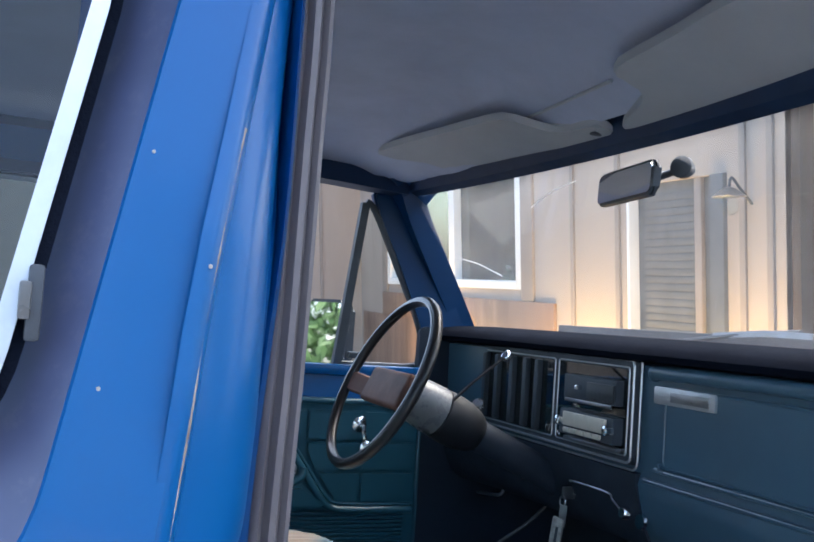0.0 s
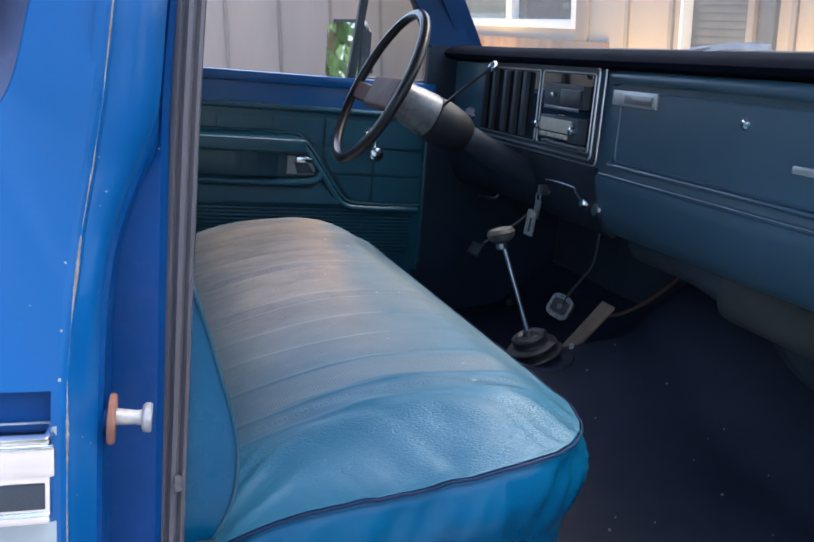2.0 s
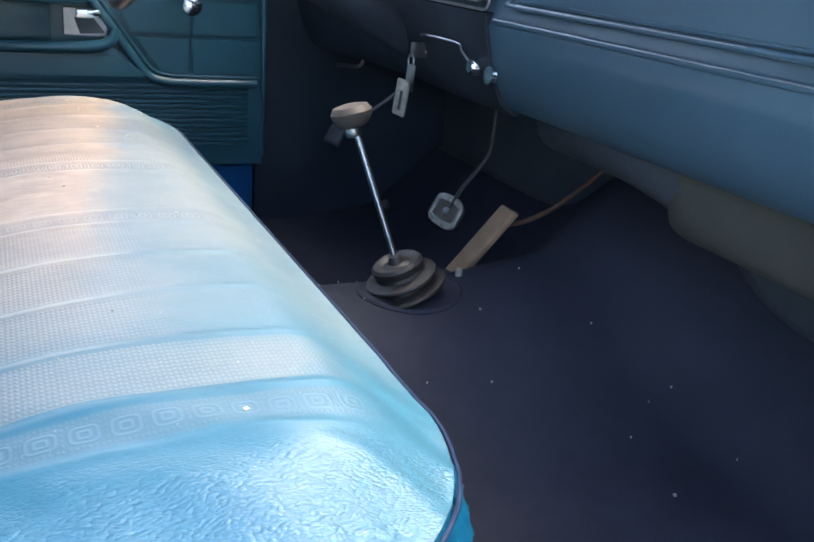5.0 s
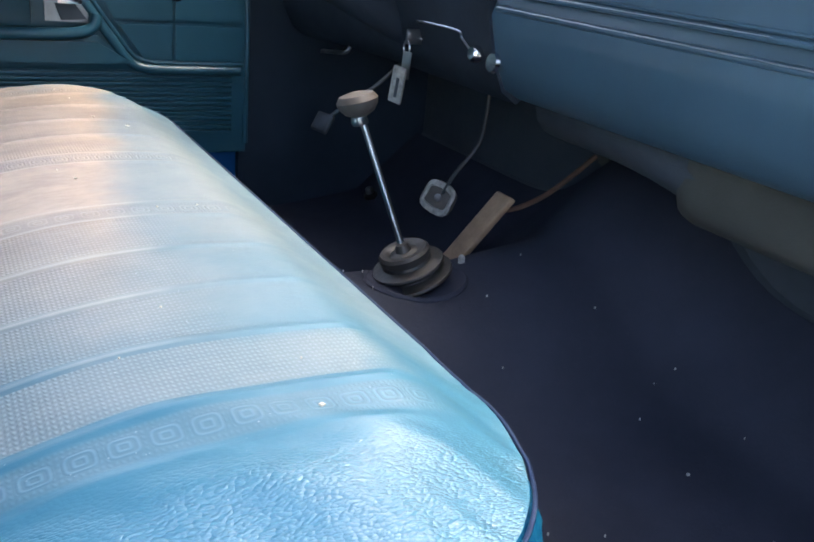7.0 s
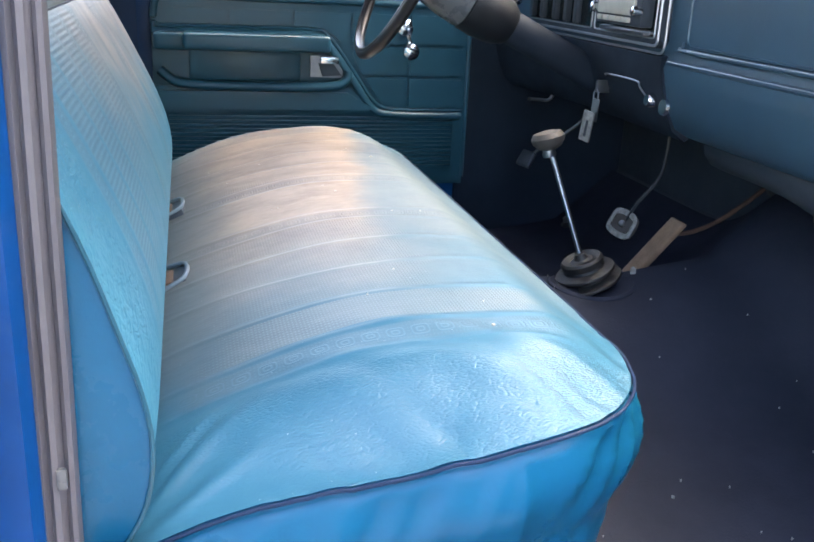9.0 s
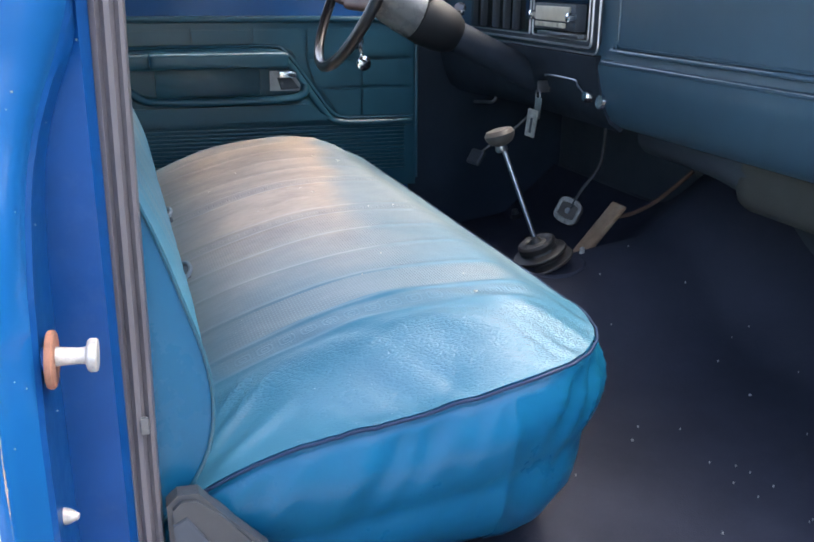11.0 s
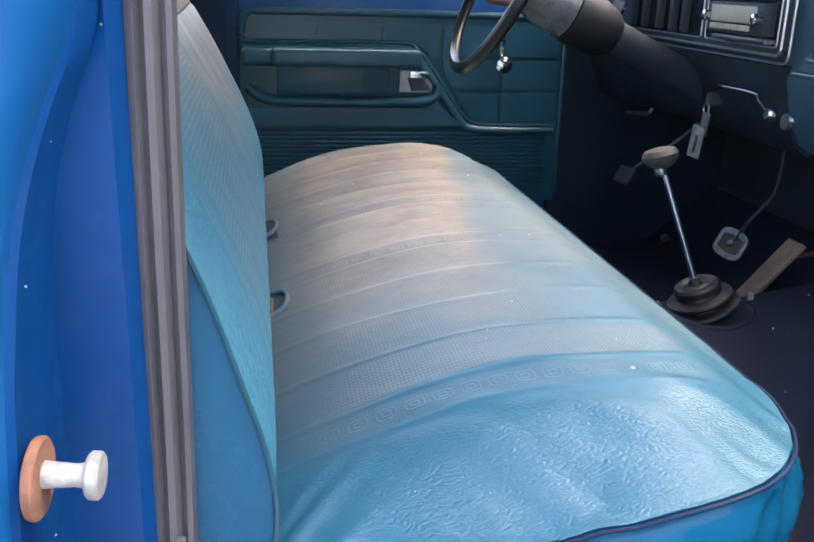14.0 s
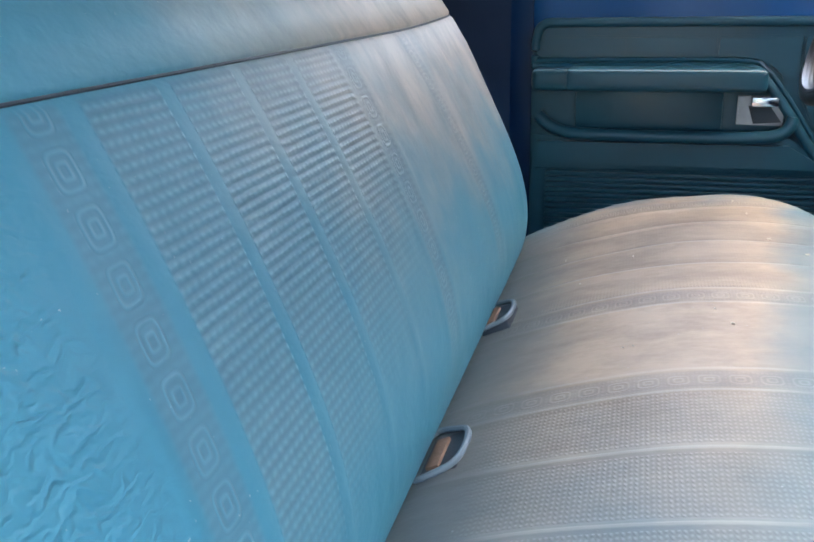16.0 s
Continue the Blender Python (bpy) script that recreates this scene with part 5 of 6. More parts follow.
for y0, y1 in ((0.112, 0.350), (0.365, 0.715), (0.728, 0.776)):
    part("bright_edge", sweep(frame_line(y0, y1, 1.346, 1.506, 0.8905, 0.006), circle(0.0015, 6), closed=True, up=(1, 0, 0)), SILVER, bz)
    part("gauge_lens", plate(round_rect(y0 + 0.004, y1 - 0.004, 1.35, 1.502, 0.004), 0.8895, 0.8915), DARK_GLASS, bz)
for y in (0.42, 0.47, 0.53, 0.60, 0.66):
    part("gauge_divider", box(0.876, 0.890, y - 0.008, y + 0.008, 1.352, 1.500, 0.004), BLACK, bz)
# radio and heater controls
rd = part("radio", box(0.866, 0.892, 0.122, 0.300, 1.362, 1.412, 0.004), BLACK, dash, "old push-button radio with cream face")
part("radio_face", box(0.861, 0.8665, 0.140, 0.282, 1.380, 1.407, 0.002), CREAM, rd)
for i in range(5):
    part("button", box(0.855, 0.8625, 0.150 + i * 0.025, 0.170 + i * 0.025, 1.368, 1.377, 0.002), CREAM, rd)
for y in (0.130, 0.292):
    part("radio_knob", lathe([(0.010, 0), (0.009, 0.014), (0.006, 0.016)], (0.868, y, 1.388), (-1, 0, 0), 14), CHROME, rd)
hc = part("heater_control", box(0.872, 0.892, 0.125, 0.300, 1.432, 1.480, 0.004), BLACK, dash)
part("control_plate", box(0.868, 0.8725, 0.128, 0.215, 1.438, 1.470, 0.002), GREY, hc)
part("control_lever", box(0.858, 0.870, 0.232, 0.243, 1.452, 1.462, 0.003), CHROME, hc)
part("control_slot", box(0.870, 0.8725, 0.135, 0.292, 1.426, 1.433, 0.001), STEEL, hc)
part("lower_slot", box(0.876, 0.892, 0.125, 0.300, 1.349, 1.357, 0.002), STEEL, rd)
# knobs below the face
sw = part("light_switch", lathe([(0.006, 0.0), (0.006, 0.02), (0.012, 0.022), (0.013, 0.032), (0.009, 0.038)], (0.935, 0.124, 1.238), (-1, 0, 0.1), 18), CHROME, dash, "chrome pull switch")
part("switch_base", lathe([(0.015, 0), (0.013, 0.006)], (0.914, 0.085, 1.234), (-1, 0, 0.1), 18), CHROME, sw)
part("bracket_wire", sweep(smooth_line([(0.918, 0.305, 1.256), (0.901, 0.298, 1.266), (0.900, 0.175, 1.268), (0.902, 0.160, 1.258), (0.912, 0.140, 1.238)], 5), circle(0.0018, 6)), STEEL, dash)
# cowl side trims and the heater box under the dash
hb = thing("heater_box", "dull grey heater housing under the dashboard", "heater", (1.08, -0.45, 1.1))
part("housing", box(1.0, 1.222, -0.72, -0.195, 1.085, 1.21, 0.05, 5), HEATER, hb)
part("duct", sweep(smooth_line([(1.05, -0.25, 1.15), (1.05, -0.1, 1.17), (1.06, 0.1, 1.17)], 5), circle(0.05, 14)), BLACK, hb)

# key and tag in the switch
key = thing("ignition_key", "key with a grey tag hanging from the switch", "key", (0.88, 0.25, 1.2))
part("lock_barrel", lathe([(0.013, 0), (0.012, 0.012), (0.009, 0.016)], (0.930, 0.305, 1.245), (-1, 0, 0), 18), CHROME, key)
part("key_bow", box(0.888, 0.918, 0.306, 0.310, 1.228, 1.252, 0.004), STEEL, key)
part("ring", sweep([(0.890, 0.308 + 0.010 * math.cos(a), 1.222 + 0.012 * math.sin(a)) for a in lin(0, 2 * math.pi, 16)[:-1]], circle(0.0015, 6), closed=True, up=(1, 0, 0)), STEEL, key)
part("spare_key", box(-0.0015, 0.0015, -0.008, 0.008, -0.022, 0.022, 0.001, m=pose(0.888, 0.302, 1.195, 4, 0, 30)), STEEL, key)
tg = part("tag", box(-0.003, 0.003, -0.0135, 0.0135, -0.030, 0.030, 0.003, m=pose(0.872, 0.296, 1.165, 8, 0, 20)), CHALK, key, "pale plastic key tag")
part("tag_print", box(-0.0036, -0.003, -0.005, 0.001, -0.020, 0.012, 0.0, m=pose(0.872, 0.296, 1.165, 8, 0, 20)), BLACK, tg)

# ---- steering ----
steer = thing("steering_column", "grey steering column with a thin black wheel", "steering wheel", (0.72, 0.38, 1.3))
WC, TILT_W, WR = Vector((0.522, 0.405, 1.4425)), radians(25.5), 0.178
ax = Vector((-math.cos(TILT_W), 0, math.sin(TILT_W)))
uu = Vector((math.sin(TILT_W), 0, math.cos(TILT_W)))
vv = Vector((0, 1, 0))
wpt = lambda r, a, h=0.0: WC + uu * (r * math.cos(a)) + vv * (r * math.sin(a)) + ax * h
wheel = part("wheel_rim", sweep([wpt(WR, a) for a in lin(0, 2 * math.pi, 64)[:-1]], circle(0.0105, 10), closed=True, up=ax), WHEEL, steer, "glossy black wheel rim")
part("rim_insert", sweep([wpt(WR - 0.004, a, 0.0075) for a in lin(0, 2 * math.pi, 64)[:-1]], circle(0.0045, 6), closed=True, up=ax), WHEEL, wheel)
for sgn in (1, -1):
    part("spoke", sweep([wpt(0.03, sgn * radians(100), -0.035), wpt(0.11, sgn * radians(98), -0.022), wpt(WR, sgn * radians(95), 0)], [(-0.022, -0.004), (0.022, -0.004), (0.018, 0.005), (-0.018, 0.005)], up=ax), BROWN, wheel, "brown spoke")
bm = bmesh.new()
box(-0.045, 0.03, -0.10, 0.10, -0.012, 0.012, 0.010, 3, bm=bm, m=Matrix.Translation(WC + ax * -0.02) @ Matrix((uu, vv, ax)).transposed().to_4x4())
part("horn_pad", bm, BROWN, wheel, "brown horn pad")
# greys step darker down the column: highlight and shade put into them
along = [(0.012, 0.024), (0.03, 0.033), (0.06, 0.043), (0.10, 0.049), (0.130, 0.051), (0.137, 0.051), (0.1385, 0.0485)]
part("column_hub", sweep([WC - ax * h for h, r in along], circle(1, 26, 0.95), scales=[r for h, r in along], up=vv), HUB, steer, "pale grey column hub")
along = [(0.137, 0.0475), (0.141, 0.0515), (0.17, 0.053), (0.195, 0.051), (0.22, 0.046), (0.235, 0.038), (0.24, 0.033)]
shroud = part("column_shroud", sweep([WC - ax * h for h, r in along], circle(1, 26, 0.95), scales=[r for h, r in along], up=vv), COLLAR, steer, "dark grey plastic shroud")
part("hazard_knob", lathe([(0.007, -0.012), (0.008, 0.0), (0.013, 0.003), (0.014, 0.009), (0.011, 0.013), (0.006, 0.012)], (0.770, 0.466, 1.392), (-0.5, -0.6, 0.55), 20), CHROME, shroud, "chrome flasher knob")
part("column_jacket", sweep([WC - ax * 0.22, WC - ax * 0.45, WC - ax * 0.58], circle(0.033, 18), up=vv), FLAT_BLACK, steer, "dark column jacket")
stalk = part("turn_lever", sweep(smooth_line([WC + ax * -0.13 + vv * -0.03, (0.70, 0.36, 1.45), (0.766, 0.353, 1.504)], 5), circle(0.0032, 8)), WHEEL, steer, "black turn signal lever")
part("lever_knob", lathe([(0.005, -0.01), (0.010, -0.006), (0.011, 0.004), (0.006, 0.012)], (0.766, 0.353, 1.504), (0.5, 0, 0.8), 14), CHROME, stalk)
# ---- gear lever and pedals ----
gear = thing("gear_shifter", "floor gear lever with a worn knob and rubber boot", "gear shifter", (0.77, 0.03, 0.94))
SB = Vector((0.762, 0.027, 0.985))
tilt = (-0.40, 0.06, 1)
boot = part("boot", lathe([(0.024, -0.052), (0.056, -0.046), (0.060, -0.042), (0.059, -0.039), (0.040, -0.036), (0.036, -0.030)], SB, tilt, 36), BOOT, gear, "ribbed rubber boot")
part("boot_ring", lathe([(0.034, -0.034), (0.048, -0.029), (0.052, -0.025), (0.051, -0.022), (0.036, -0.018), (0.034, -0.012)], SB, tilt, 36), BOOT, boot)
part("boot_dome", lathe([(0.034, -0.016), (0.0365, -0.008), (0.0365, -0.003), (0.033, 0.001), (0.026, 0.001), (0.020, -0.003), (0.012, 0.000), (0.008, 0.010)], SB, tilt, 32), BOOT, boot)
bm = bmesh.new()
ell = [[bm.verts.new((0.785 + k * 0.078 * math.cos(a), 0.022 + k * 0.060 * math.sin(a), floor_z(0.785 + k * 0.078 * math.cos(a), 0.022 + k * 0.060 * math.sin(a)) + dz)) for a in lin(0, 2 * math.pi, 40)[:-1]] for k, dz in ((1.0, -0.002), (1.0, 0.003), (0.95, 0.0055), (0.9, 0.0035), (0.4, 0.004))]
for a, b in zip(ell, ell[1:]):
    for q in range(40):
        bm.faces.new((a[q], a[(q + 1) % 40], b[(q + 1) % 40], b[q]))
bm.faces.new(ell[-1])
plate_ob = part("boot_plate", bm, MAT, gear, "black rubber boot flange")
for x, y, k in ((0.885, 0.066, 0.005), (0.838, 0.055, 0.004)):
    part("screw", lathe([(k, -0.004), (k, 0.006), (k * 0.6, 0.009)], (x, y, floor_z(x, y) + 0.002), (0, 0, 1), 10), CHALK if k > 0.0045 else STEEL, plate_ob)
top = Vector((0.712, 0.092, 1.165))
part("lever_rod", sweep([SB + Vector((0.002, 0, -0.006)), top], circle(0.0048, 10), up=(0, 1, 0)), STEEL, gear, "plain steel rod")
part("collar", lathe([(0.010, 0), (0.012, 0.004), (0.010, 0.014)], top - Vector((-0.002, 0.0, 0.018)), (-0.2, 0.1, 1), 14), STEEL, gear)
part("knob", lathe([(0.010, -0.006), (0.020, -0.001), (0.027, 0.008), (0.029, 0.016), (0.024, 0.024), (0.010, 0.027)], top, (-0.25, 0.15, 1), 24), KNOB, gear, "worn grey knob")

brake = thing("brake_pedal", "worn steel brake pedal on a bent arm", "pedal", (1.02, 0.37, 0.94))
m = pose(1.018, 0.372, 0.942, 10, 24, 22)
bulged = smooth_line([(0, y, z) for y, z in ((-0.031, -0.022), (-0.034, 0.0), (-0.030, 0.022), (0.0, 0.028), (0.030, 0.022), (0.034, 0.0), (0.031, -0.022), (0.0, -0.028))], 5, closed=True)
pad_line = [(p.y, p.z) for p in bulged]
bm = plate([(y * 0.97, z * 0.97) for y, z in pad_line], -0.004, 0.007, 0.002)
bm.transform(m)
pad_ob = part("pad", bm, KNOB, brake, "worn dark pedal pad")
part("pad_trim", sweep([m @ Vector((-0.0055, y * 0.90, z * 0.88)) for y, z in pad_line], [(-0.0065, -0.002), (0.0065, -0.002), (0.005, 0.0025), (-0.005, 0.0025)], closed=True, up=(-1, 0.25, 0.3)), CHALK, brake, "worn bright pad trim")
part("pad_boss", lathe([(0.0075, 0.0), (0.0075, 0.0025), (0.005, 0.0035)], m @ Vector((-0.004, 0, 0)), m.to_3x3() @ Vector((-1, 0, 0)), 16), STEEL, pad_ob)
part("pedal_arm", sweep(smooth_line([(1.022, 0.367, 0.952), (1.035, 0.355, 0.991), (1.068, 0.337, 1.050), (1.073, 0.331, 1.098), (1.074, 0.33, 1.16), (1.08, 0.33, 1.25)], 6), circle(0.0036, 8), up=(0, 1, 0)), GREY, brake)
part("hanger", box(1.07, 1.226, 0.30, 0.38, 1.24, 1.29, 0.01), BLACK, brake)

gas = thing("accelerator_pedal", "long tan worn accelerator pedal on the toe board", "pedal", (1.0, 0.22, 0.9))
d = (Vector((1.040, 0.190, 1.000)) - Vector((0.955, 0.212, 0.880)))
mid = Vector((0.9975, 0.201, 0.940))
rot = Matrix((d.normalized(), Vector((0, 1, 0)), d.normalized().cross(Vector((0, 1, 0))))).transposed()
part("pad", box(-d.length / 2, d.length / 2, -0.024, 0.024, -0.006, 0.006, 0.005, 3, m=Matrix.Translation(mid) @ rot.to_4x4()), TAN, gas, "tan rubber pad")
part("linkage", sweep(smooth_line([(1.030, 0.195, 0.972), (1.075, 0.197, 0.975), (1.125, 0.192, 0.997), (1.17, 0.184, 1.032), (1.205, 0.175, 1.066)], 6), circle(0.0048, 8)), BROWN_RUST, gas, "rusty linkage rod")
part("grommet", lathe([(0.022, 0.0), (0.020, 0.010), (0.010, 0.016)], (1.226, 0.172, 1.070), (-1, 0.1, -0.2), 18), HEATER, gas)
part("foot", box(0.945, 0.975, 0.19, 0.235, floor_z(0.96, 0.21) - 0.004, 0.886, 0.004), BLACK, gas)

clutch = thing("clutch_pedal", "dark clutch pedal on a bent arm", "pedal", (0.99, 0.57, 0.96))
part("pad", box(-0.006, 0.006, -0.026, 0.026, -0.020, 0.020, 0.006, 3, m=pose(0.885, 0.628, 1.030, 0, 30, 10)), BLACK, clutch)
part("pedal_arm", sweep(smooth_line([(0.888, 0.622, 1.036), (0.925, 0.612, 1.066), (0.985, 0.59, 1.115), (1.05, 0.57, 1.19), (1.08, 0.56, 1.26)], 6), circle(0.0040, 8), up=(0, 1, 0)), GREY, clutch)
part("hanger", box(1.06, 1.226, 0.53, 0.60, 1.23, 1.28, 0.01), BLACK, clutch)
hood = part("release_handle", sweep(smooth_line([(0.955, 0.66, 1.19), (0.94, 0.655, 1.165), (0.93, 0.70, 1.158), (0.925, 0.745, 1.153)], 5), circle(0.004, 8)), STEEL, dash, "small steel hood release handle")

dimmer = thing("dimmer_switch", "small worn steel dimmer switch on the toe board", "foot switch", (1.06, 0.74, 0.86))
part("body", lathe([(0.016, -0.03), (0.016, 0.0), (0.012, 0.003)], (1.06, 0.745, floor_z(1.06, 0.745) + 0.012), (-0.4, 0, 1), 18), BOOT, dimmer)
part("button", lathe([(0.009, 0.0), (0.009, 0.012), (0.006, 0.015)], (1.06, 0.745, floor_z(1.06, 0.745) + 0.014), (-0.4, 0, 1), 16), STEEL, dimmer)

# ---- overhead ----
def visor(name, out, y0, y1):
    """A padded board hung along its front edge, cut to an outline of (x, y)."""
    t = thing(name, "grey vinyl sun visor folded against the headliner", "sun visor", (0.68, (y0 + y1) / 2, 1.9), group="sun visors")
    o = [(p.x, p.y) for p in smooth_line([(a, b, 0) for a, b in out], 4, closed=True)]
    bm = bmesh.new()
    hz = lambda x: 1.895 + (0.75 - x) * 0.28
    a = [bm.verts.new((x, y, hz(x))) for x, y in o]
    b = [bm.verts.new((x, y, hz(x) + 0.014)) for x, y in o]
    n = len(a)
    for j in range(n):
        bm.faces.new((a[j], a[(j + 1) % n], b[(j + 1) % n], b[j]))
    f0, f1 = bm.faces.new(a[::-1]), bm.faces.new(b)
    bmesh.ops.bevel(bm, geom=list(f0.edges) + list(f1.edges), offset=0.003, segments=2, affect="EDGES")
    part("board", bm, VISOR, t)
    part("rod", sweep([(0.738, y0, 1.910), (0.738, y1, 1.910)], circle(0.004, 8)), BLACK, t)
    part("bracket", box(0.725, 0.75, min(y0, y1) - 0.01, min(y0, y1) + 0.01, 1.897, 1.935, 0.006), BLACK, t)


visor("sun_visor", [(0.700, 0.735), (0.650, 0.735), (0.583, 0.700), (0.578, 0.60), (0.597, 0.368), (0.613, 0.20), (0.626, 0.150), (0.650, 0.135), (0.685, 0.116), (0.706, 0.085), (0.710, 0.023), (0.724, -0.004), (0.752, 0.024), (0.735, 0.27), (0.720, 0.52)], 0.70, 0.03)
visor("sun_visor", [(0.705, -0.70), (0.640, -0.71), (0.580, -0.68), (0.577, -0.467), (0.591, -0.346), (0.606, -0.205), (0.627, -0.180), (0.656, -0.181), (0.685, -0.160), (0.703, -0.122), (0.724, -0.064), (0.748, -0.048), (0.740, -0.27), (0.729, -0.435)], -0.70, -0.08)
part("headliner_bow", sweep([(0.672, 0.24, 1.940), (0.669, 0.10, 1.942), (0.656, -0.12, 1.944)], circle(0.003, 8)), VISOR, cab)
rv = thing("rear_view_mirror", "black rear view mirror hanging from the windshield", "mirror", (0.88, 0.09, 1.85))
m = pose(0.790, 0.021, 1.820, 0, 3, -9)
part("mirror_case", plate(round_rect(-0.100, 0.100, -0.029, 0.029, 0.013), 0.0, 0.013, 0.005), BLACK, rv).data.transform(Matrix.Translation(-BASE["rear_view_mirror"]) @ m @ Matrix.Translation(BASE["rear_view_mirror"]))
part("mirror_face", plate(round_rect(-0.095, 0.095, -0.0245, 0.0245, 0.010), -0.0025, 0.0005), CASE, rv).data.transform(Matrix.Translation(-BASE["rear_view_mirror"]) @ m @ Matrix.Translation(BASE["rear_view_mirror"]))
part("ball_joint", lathe([(0.013, -0.004), (0.018, 0.0), (0.018, 0.012), (0.012, 0.03)], (0.815, -0.092, 1.838), (1, 0.5, 0), 18), BLACK, rv)
part("stem", sweep([(0.81, 0.02, 1.822), (0.828, -0.03, 1.832), (0.825, -0.09, 1.838)], circle(0.006, 10)), BLACK, rv)
wp = thing("wiper", "black windshield wiper resting on the cowl", "wiper", (1.2, -0.2, 1.56))
part("arm", sweep([(1.18, 0.32, 1.560), (1.195, 0.145, 1.583), (1.195, 0.015, 1.591)], circle(0.005, 8)), BLACK, wp)
part("blade", sweep([(1.19, 0.24, 1.576), (1.193, 0.1, 1.586), (1.19, -0.02, 1.584)], [(-0.004, -0.006), (0.004, -0.006), (0.002, 0.006), (-0.002, 0.006)]), STEEL, wp)

# ---- house ----
IDENT = Matrix.Identity(4)
house = thing("house", "pale board and batten house with a porch entrance", "house", (5, 5, -0.6), place=IDENT)
WX, EY, LY_ = 3.6, 2.26, 9.0
# wall that the truck faces, cut for window and door
win = (5.05, 8.05, 1.36, 2.75)
dr = (2.82, 3.62, -0.45, 2.07)
for y0, y1, z0, z1 in ((EY, dr[0], -0.7, 3.05), (dr[1], win[0], -0.7, 3.05), (win[1], LY_, -0.7, 3.05), (dr[0], dr[1], dr[3], 3.05), (win[0], win[1], -0.7, win[2]), (win[0], win[1], win[3], 3.05)):
    part("wall", box(WX, WX + 0.2, y0, y1, z0, z1), SIDING, house)
for y in [2.41, 2.61, 3.76, 4.31, 4.90]:
    part("batten", box(WX - 0.018, WX, y - 0.022, y + 0.022, -0.7, 3.05, 0.004), BATTEN, house)
part("sill_board", box(WX - 0.03, WX, 4.55, 8.2, 1.02, 1.27, 0.006), WOOD, house)
part("wainscot", box(WX - 0.015, WX, 5.0, 8.9, -0.6, 1.02, 0.004), WOOD, house)
w = part("window", box(WX + 0.06, WX + 0.066, win[0], win[1], win[2], win[3]), HOUSE_GLASS, house, "white framed sliding window")
w.visible_shadow = False
# dark backdrop behind the pane: the room's dimness is in its colour
part("room", box(WX + 0.9, WX + 0.95, win[0] - 0.3, win[1] + 0.3, 0.9, 3.0), ROOM, house, "kitchen backdrop painted dim")
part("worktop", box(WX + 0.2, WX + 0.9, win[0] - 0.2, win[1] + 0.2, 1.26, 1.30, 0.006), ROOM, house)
for y0, y1, z0, z1 in ((win[0], win[0] + 0.09, win[2], win[3]), (win[1] - 0.09, win[1], win[2], win[3]), (6.30, 6.42, win[2] + 0.07, win[3] - 0.07), (win[0] + 0.09, win[1] - 0.09, win[2], win[2] + 0.07), (win[0] + 0.09, win[1] - 0.09, win[3] - 0.07, win[3])):
    part("window_frame", box(WX - 0.02, WX + 0.06, y0, y1, z0, z1, 0.006), WINDOW_WHITE, w)
for y0, y1, z0, z1 in ((4.86, 5.045, 1.275, 2.95), (8.055, 8.20, 1.275, 2.95), (5.05, 8.05, 2.755, 2.95)):
    part("window_surround", box(WX - 0.026, WX, y0, y1, z0, z1, 0.006), BATTEN, w)
sd = part("side_door", box(WX + 0.05, WX + 0.09, dr[0], dr[1], dr[2], dr[3]), SHUTTER, house, "dark grey louvred side door")
for i in range(50):
    z = dr[2] + 0.15 + i * 0.047
    if z < dr[3] - 0.1:
        part("slat", box(WX + 0.045, WX + 0.050, dr[0] + 0.24, dr[1] - 0.08, z, z + 0.041, 0.002), SHUTTER, sd)
for y0, y1, mt_ in ((dr[0] - 0.08, dr[0] + 0.03, SHUTTER), (dr[1] - 0.012, dr[1] + 0.012, WINDOW_WHITE)):
    part("door_trim", box(WX - 0.03, WX + 0.05, y0, y1, dr[2], dr[3], 0.004), mt_, sd)
part("stile", box(WX + 0.02, WX + 0.05, dr[0] + 0.16, dr[0] + 0.22, dr[2], dr[3], 0.004), BATTEN, sd)
# left wing
for x0, x1 in ((-7.0, WX + 0.2),):
    part("wing_wall", box(x0, x1, LY_, LY_ + 0.2, -0.9, 3.05), SIDING, house)
for i in range(18):
    x = WX - 0.5 - i * 0.6
    part("batten", box(x - 0.02, x + 0.02, LY_ - 0.018, LY_, -0.9, 3.05, 0.004), BATTEN, house)
# entrance side
part("porch_wall", box(WX + 0.2, 8.0, EY, EY + 0.2, 2.75, 3.05), WOOD, house)
part("porch_wall", box(5.4, 8.0, EY, EY + 0.2, -0.7, 2.75), WOOD, house)
part("corner_post", box(WX - 0.02, WX + 0.08, EY - 0.06, EY, -0.7, 3.05, 0.006), DARK_WOOD, house)
en = part("entrance_door", box(WX + 0.10, 5.4, EY + 0.06, EY + 0.07, -0.5, 2.06), PORCH_GLASS, house, "glazed entrance doors in wood frames")
part("transom", box(WX + 0.10, 5.4, EY + 0.06, EY + 0.07, 2.18, 2.75), PORCH_GLASS, en)
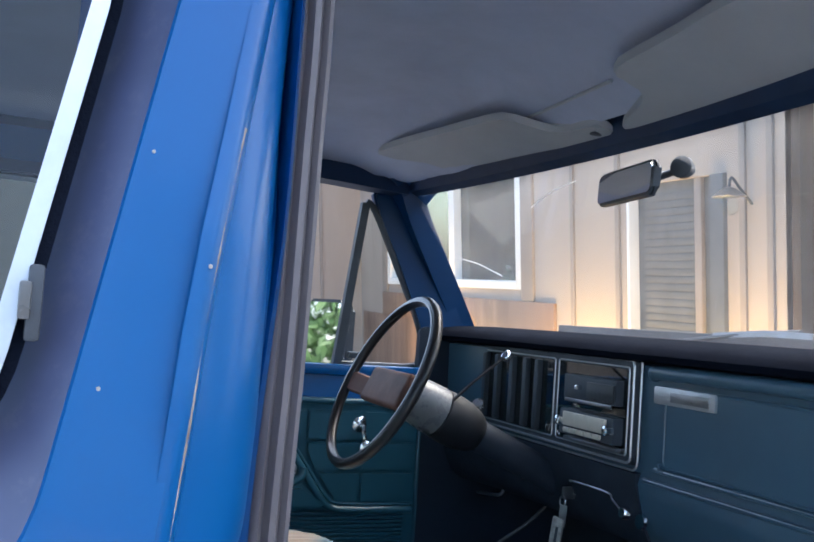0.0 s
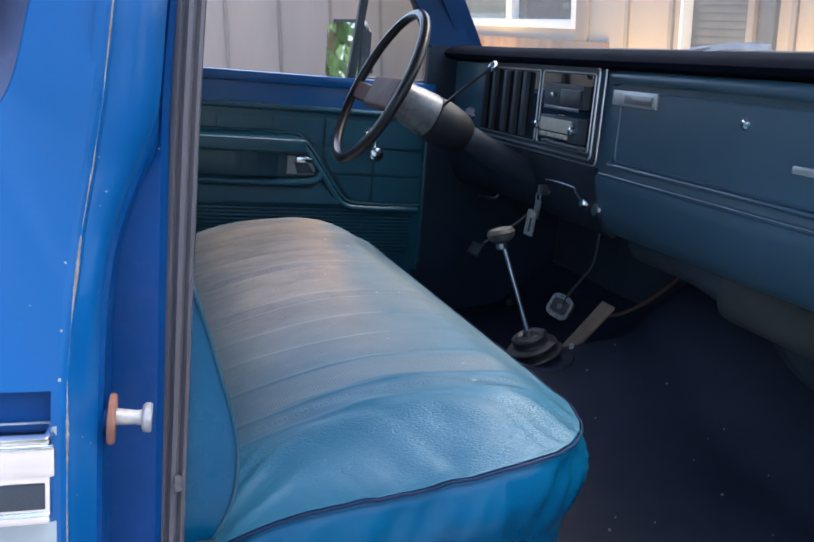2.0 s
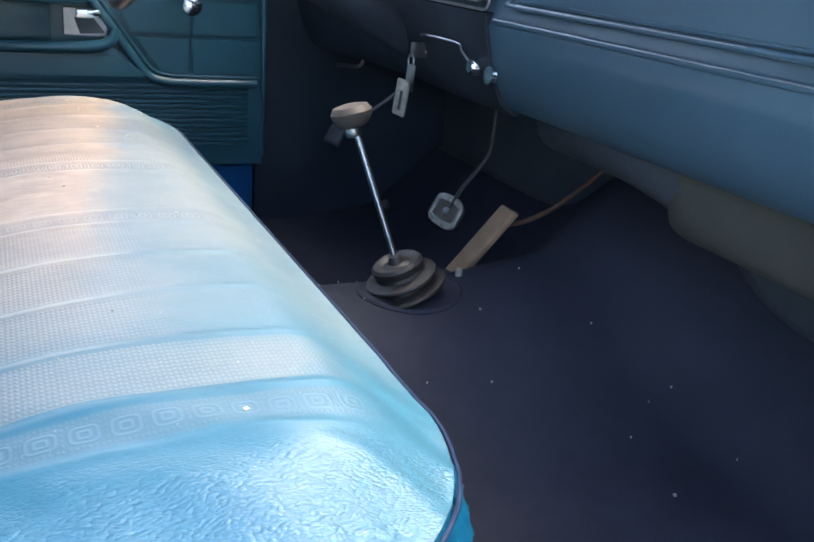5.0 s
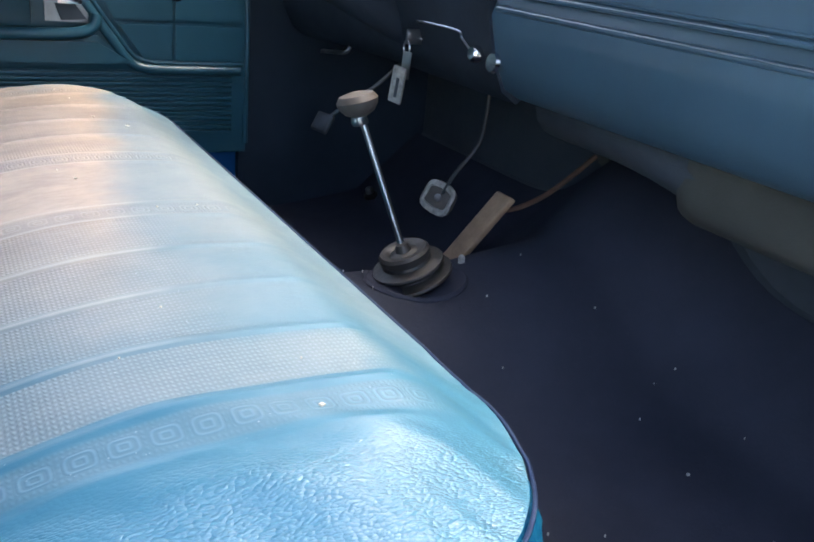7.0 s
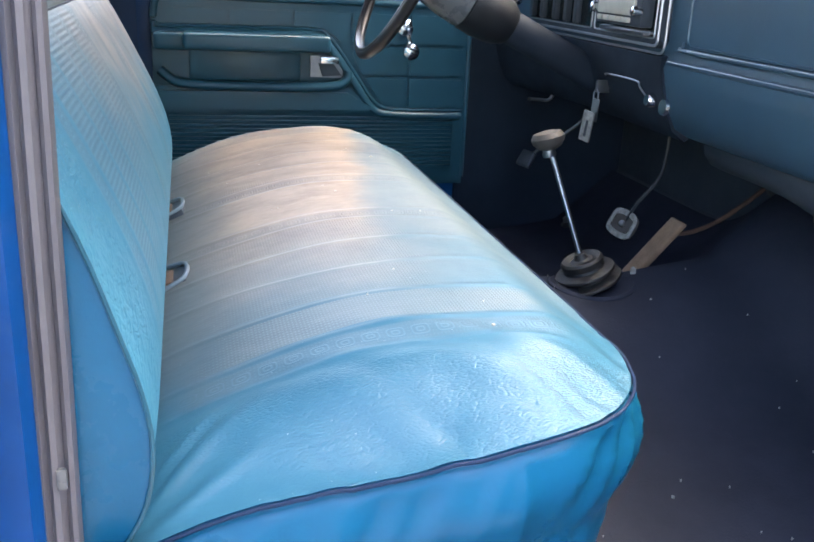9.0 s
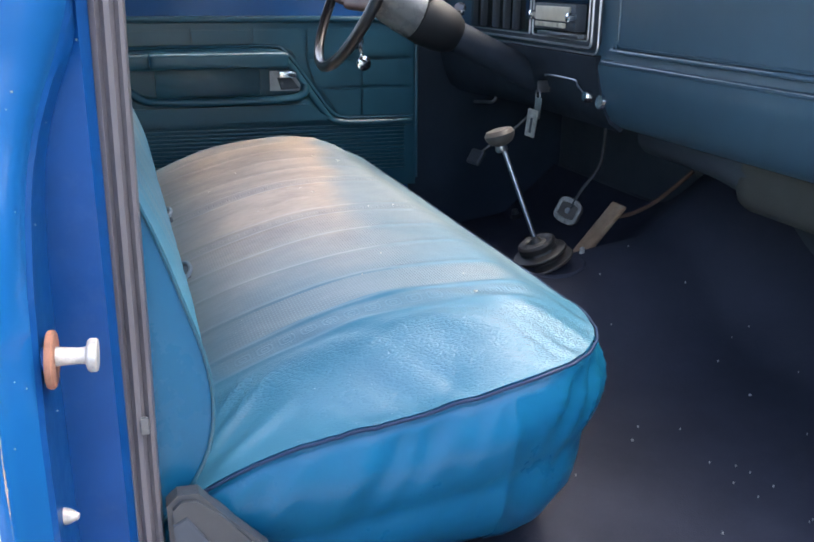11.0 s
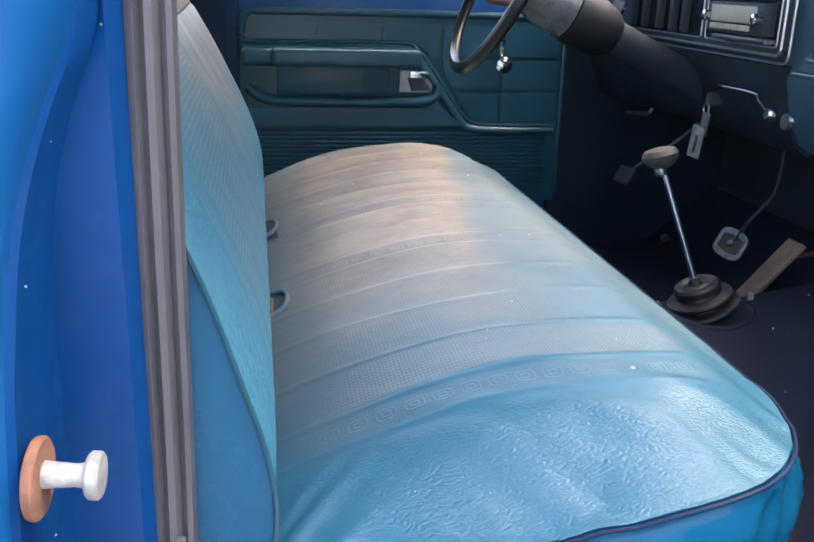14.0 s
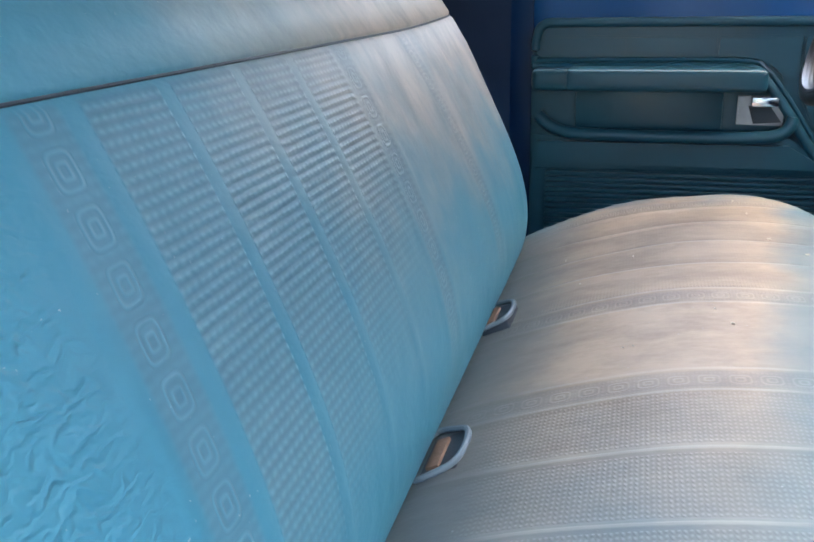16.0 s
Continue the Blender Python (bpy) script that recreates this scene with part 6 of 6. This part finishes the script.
for x0, x1, z0, z1 in ((3.6, 3.72, -0.5, 2.75), (4.02, 4.14, -0.5, 2.1), (4.6, 4.7, -0.5, 2.1), (5.3, 5.4, -0.5, 2.75), (3.72, 5.3, 2.06, 2.18), (3.72, 5.3, 1.0, 1.06), (3.72, 5.3, 1.5, 1.55)):
    part("door_frame", box(x0, x1, EY - 0.01, EY + 0.06, z0, z1, 0.006), DARK_WOOD, en)
part("porch_ceiling", box(3.4, 8.0, -1.5, EY, 2.95, 3.05), WOOD, house)
part("roof", box(3.35, 9.0, 2.3, 9.6, 3.05, 3.17), BATTEN, house)
bottle = thing("soap_bottle", "green plastic bottle standing behind the house window", "bottle", (WX + 0.28, 5.80, 1.30), place=IDENT)
part("body", lathe([(0.06, 0.0), (0.075, 0.01), (0.075, 0.13), (0.05, 0.17), (0.022, 0.19), (0.022, 0.22)], (WX + 0.28, 5.80, 1.30), (0, 0, 1), 20), GREEN_PLASTIC, bottle)
part("cap", lathe([(0.026, 0.0), (0.026, 0.035), (0.018, 0.045)], (WX + 0.28, 5.80, 1.515), (0, 0, 1), 16), WINDOW_WHITE, bottle)
mug = thing("mug", "small white mug behind the house window", "mug", (WX + 0.28, 6.45, 1.30), place=IDENT)
part("body", lathe([(0.055, 0.0), (0.06, 0.01), (0.062, 0.12), (0.056, 0.12), (0.052, 0.02)], (WX + 0.28, 6.45, 1.30), (0, 0, 1), 20), WINDOW_WHITE, mug)
lamp = thing("wall_lantern", "small black wall lantern beside the entrance", "lamp", (WX, 2.55, 1.9), place=IDENT)
part("bracket", sweep(smooth_line([(WX, 2.55, 1.88), (WX - 0.08, 2.55, 1.96), (WX - 0.14, 2.55, 2.02), (WX - 0.16, 2.55, 1.96)], 5), circle(0.008, 8)), BLACK, lamp)
part("shade", lathe([(0.015, 0.05), (0.035, 0.04), (0.09, 0.0), (0.087, -0.004)], (WX - 0.16, 2.55, 1.92), (0, 0, 1), 20), STEEL, lamp)
part("globe", lathe([(0.03, 0.0), (0.05, -0.04), (0.045, -0.09), (0.02, -0.11)], (WX - 0.16, 2.55, 1.93), (0, 0, 1), 16), CLEAR, lamp)
# warm garden lights washing the foot of the wall
for y, z in ((4.05, 0.55), (2.5, 0.55), (6.6, 0.55)):
    ld = bpy.data.lights.new("garden_light", "AREA")
    ld.energy, ld.size, ld.color = 6.5, 0.35, (1.0, 0.62, 0.22)
    lo = new("garden_light", ld)
    lo.matrix_world = look((WX - 0.45, y, z), (WX, y, z + 0.55))


# ---- trees behind the truck, and out-of-view ones that block low sky ----
def tree(x, y, h, seed, r=1.8):
    rg = random.Random(seed)
    z0 = ground_height(x, y)
    t = thing("tree", "tall leafy green tree beside the drive", "tree", (x, y, z0), group="trees", place=IDENT)
    bm = sweep([(x, y, z0 - 0.1), (x + 0.1, y, z0 + h * 0.4), (x, y + 0.1, z0 + h * 0.85)], circle(0.16, 8), scales=[1.2, 0.8, 0.2])
    for i in range(7):
        a, zz = rg.uniform(0, 6.28), z0 + h * rg.uniform(0.3, 0.75)
        sweep([(x, y, zz), (x + r * 0.4 * math.cos(a), y + r * 0.4 * math.sin(a), zz + 0.5), (x + r * 0.8 * math.cos(a), y + r * 0.8 * math.sin(a), zz + 0.8)], circle(0.05, 6), scales=[1, 0.6, 0.2], bm=bm)
    part("trunk", bm, BARK, t)
    bm = bmesh.new()
    for i in range(2600):
        u = rg.uniform(0.12, 1)
        rr = r * (1.1 - abs(u - 0.45)) * math.sqrt(rg.random())
        a = rg.uniform(0, 6.28)
        c = Vector((x + rr * math.cos(a), y + rr * math.sin(a), z0 + h * u + rg.uniform(-0.2, 0.2)))
        s = rg.uniform(0.07, 0.16)
        q = Euler((rg.uniform(0, 6), rg.uniform(0, 6), rg.uniform(0, 6))).to_matrix()
        bm.faces.new([bm.verts.new(c + q @ Vector(p)) for p in ((-s, 0, 0), (0, -s * 0.5, 0.02), (s, 0, 0), (0, s * 0.5, 0.02))])
    part("crown", bm, LEAF, t, smooth=0, kind="stuff")


# those past y = -10 are unseen, added to darken the passenger's side
for i, (x, y, h) in enumerate(((-7, 4.5, 6), (-9, 2.0, 7), (-8, 7, 6.5), (-11, 5, 8), (9, -6.5, 6), (12, -9.5, 7), (2.5, -11, 7), (-1.0, -12.5, 6), (6, -10.5, 7))):
    tree(x, y, h, i)
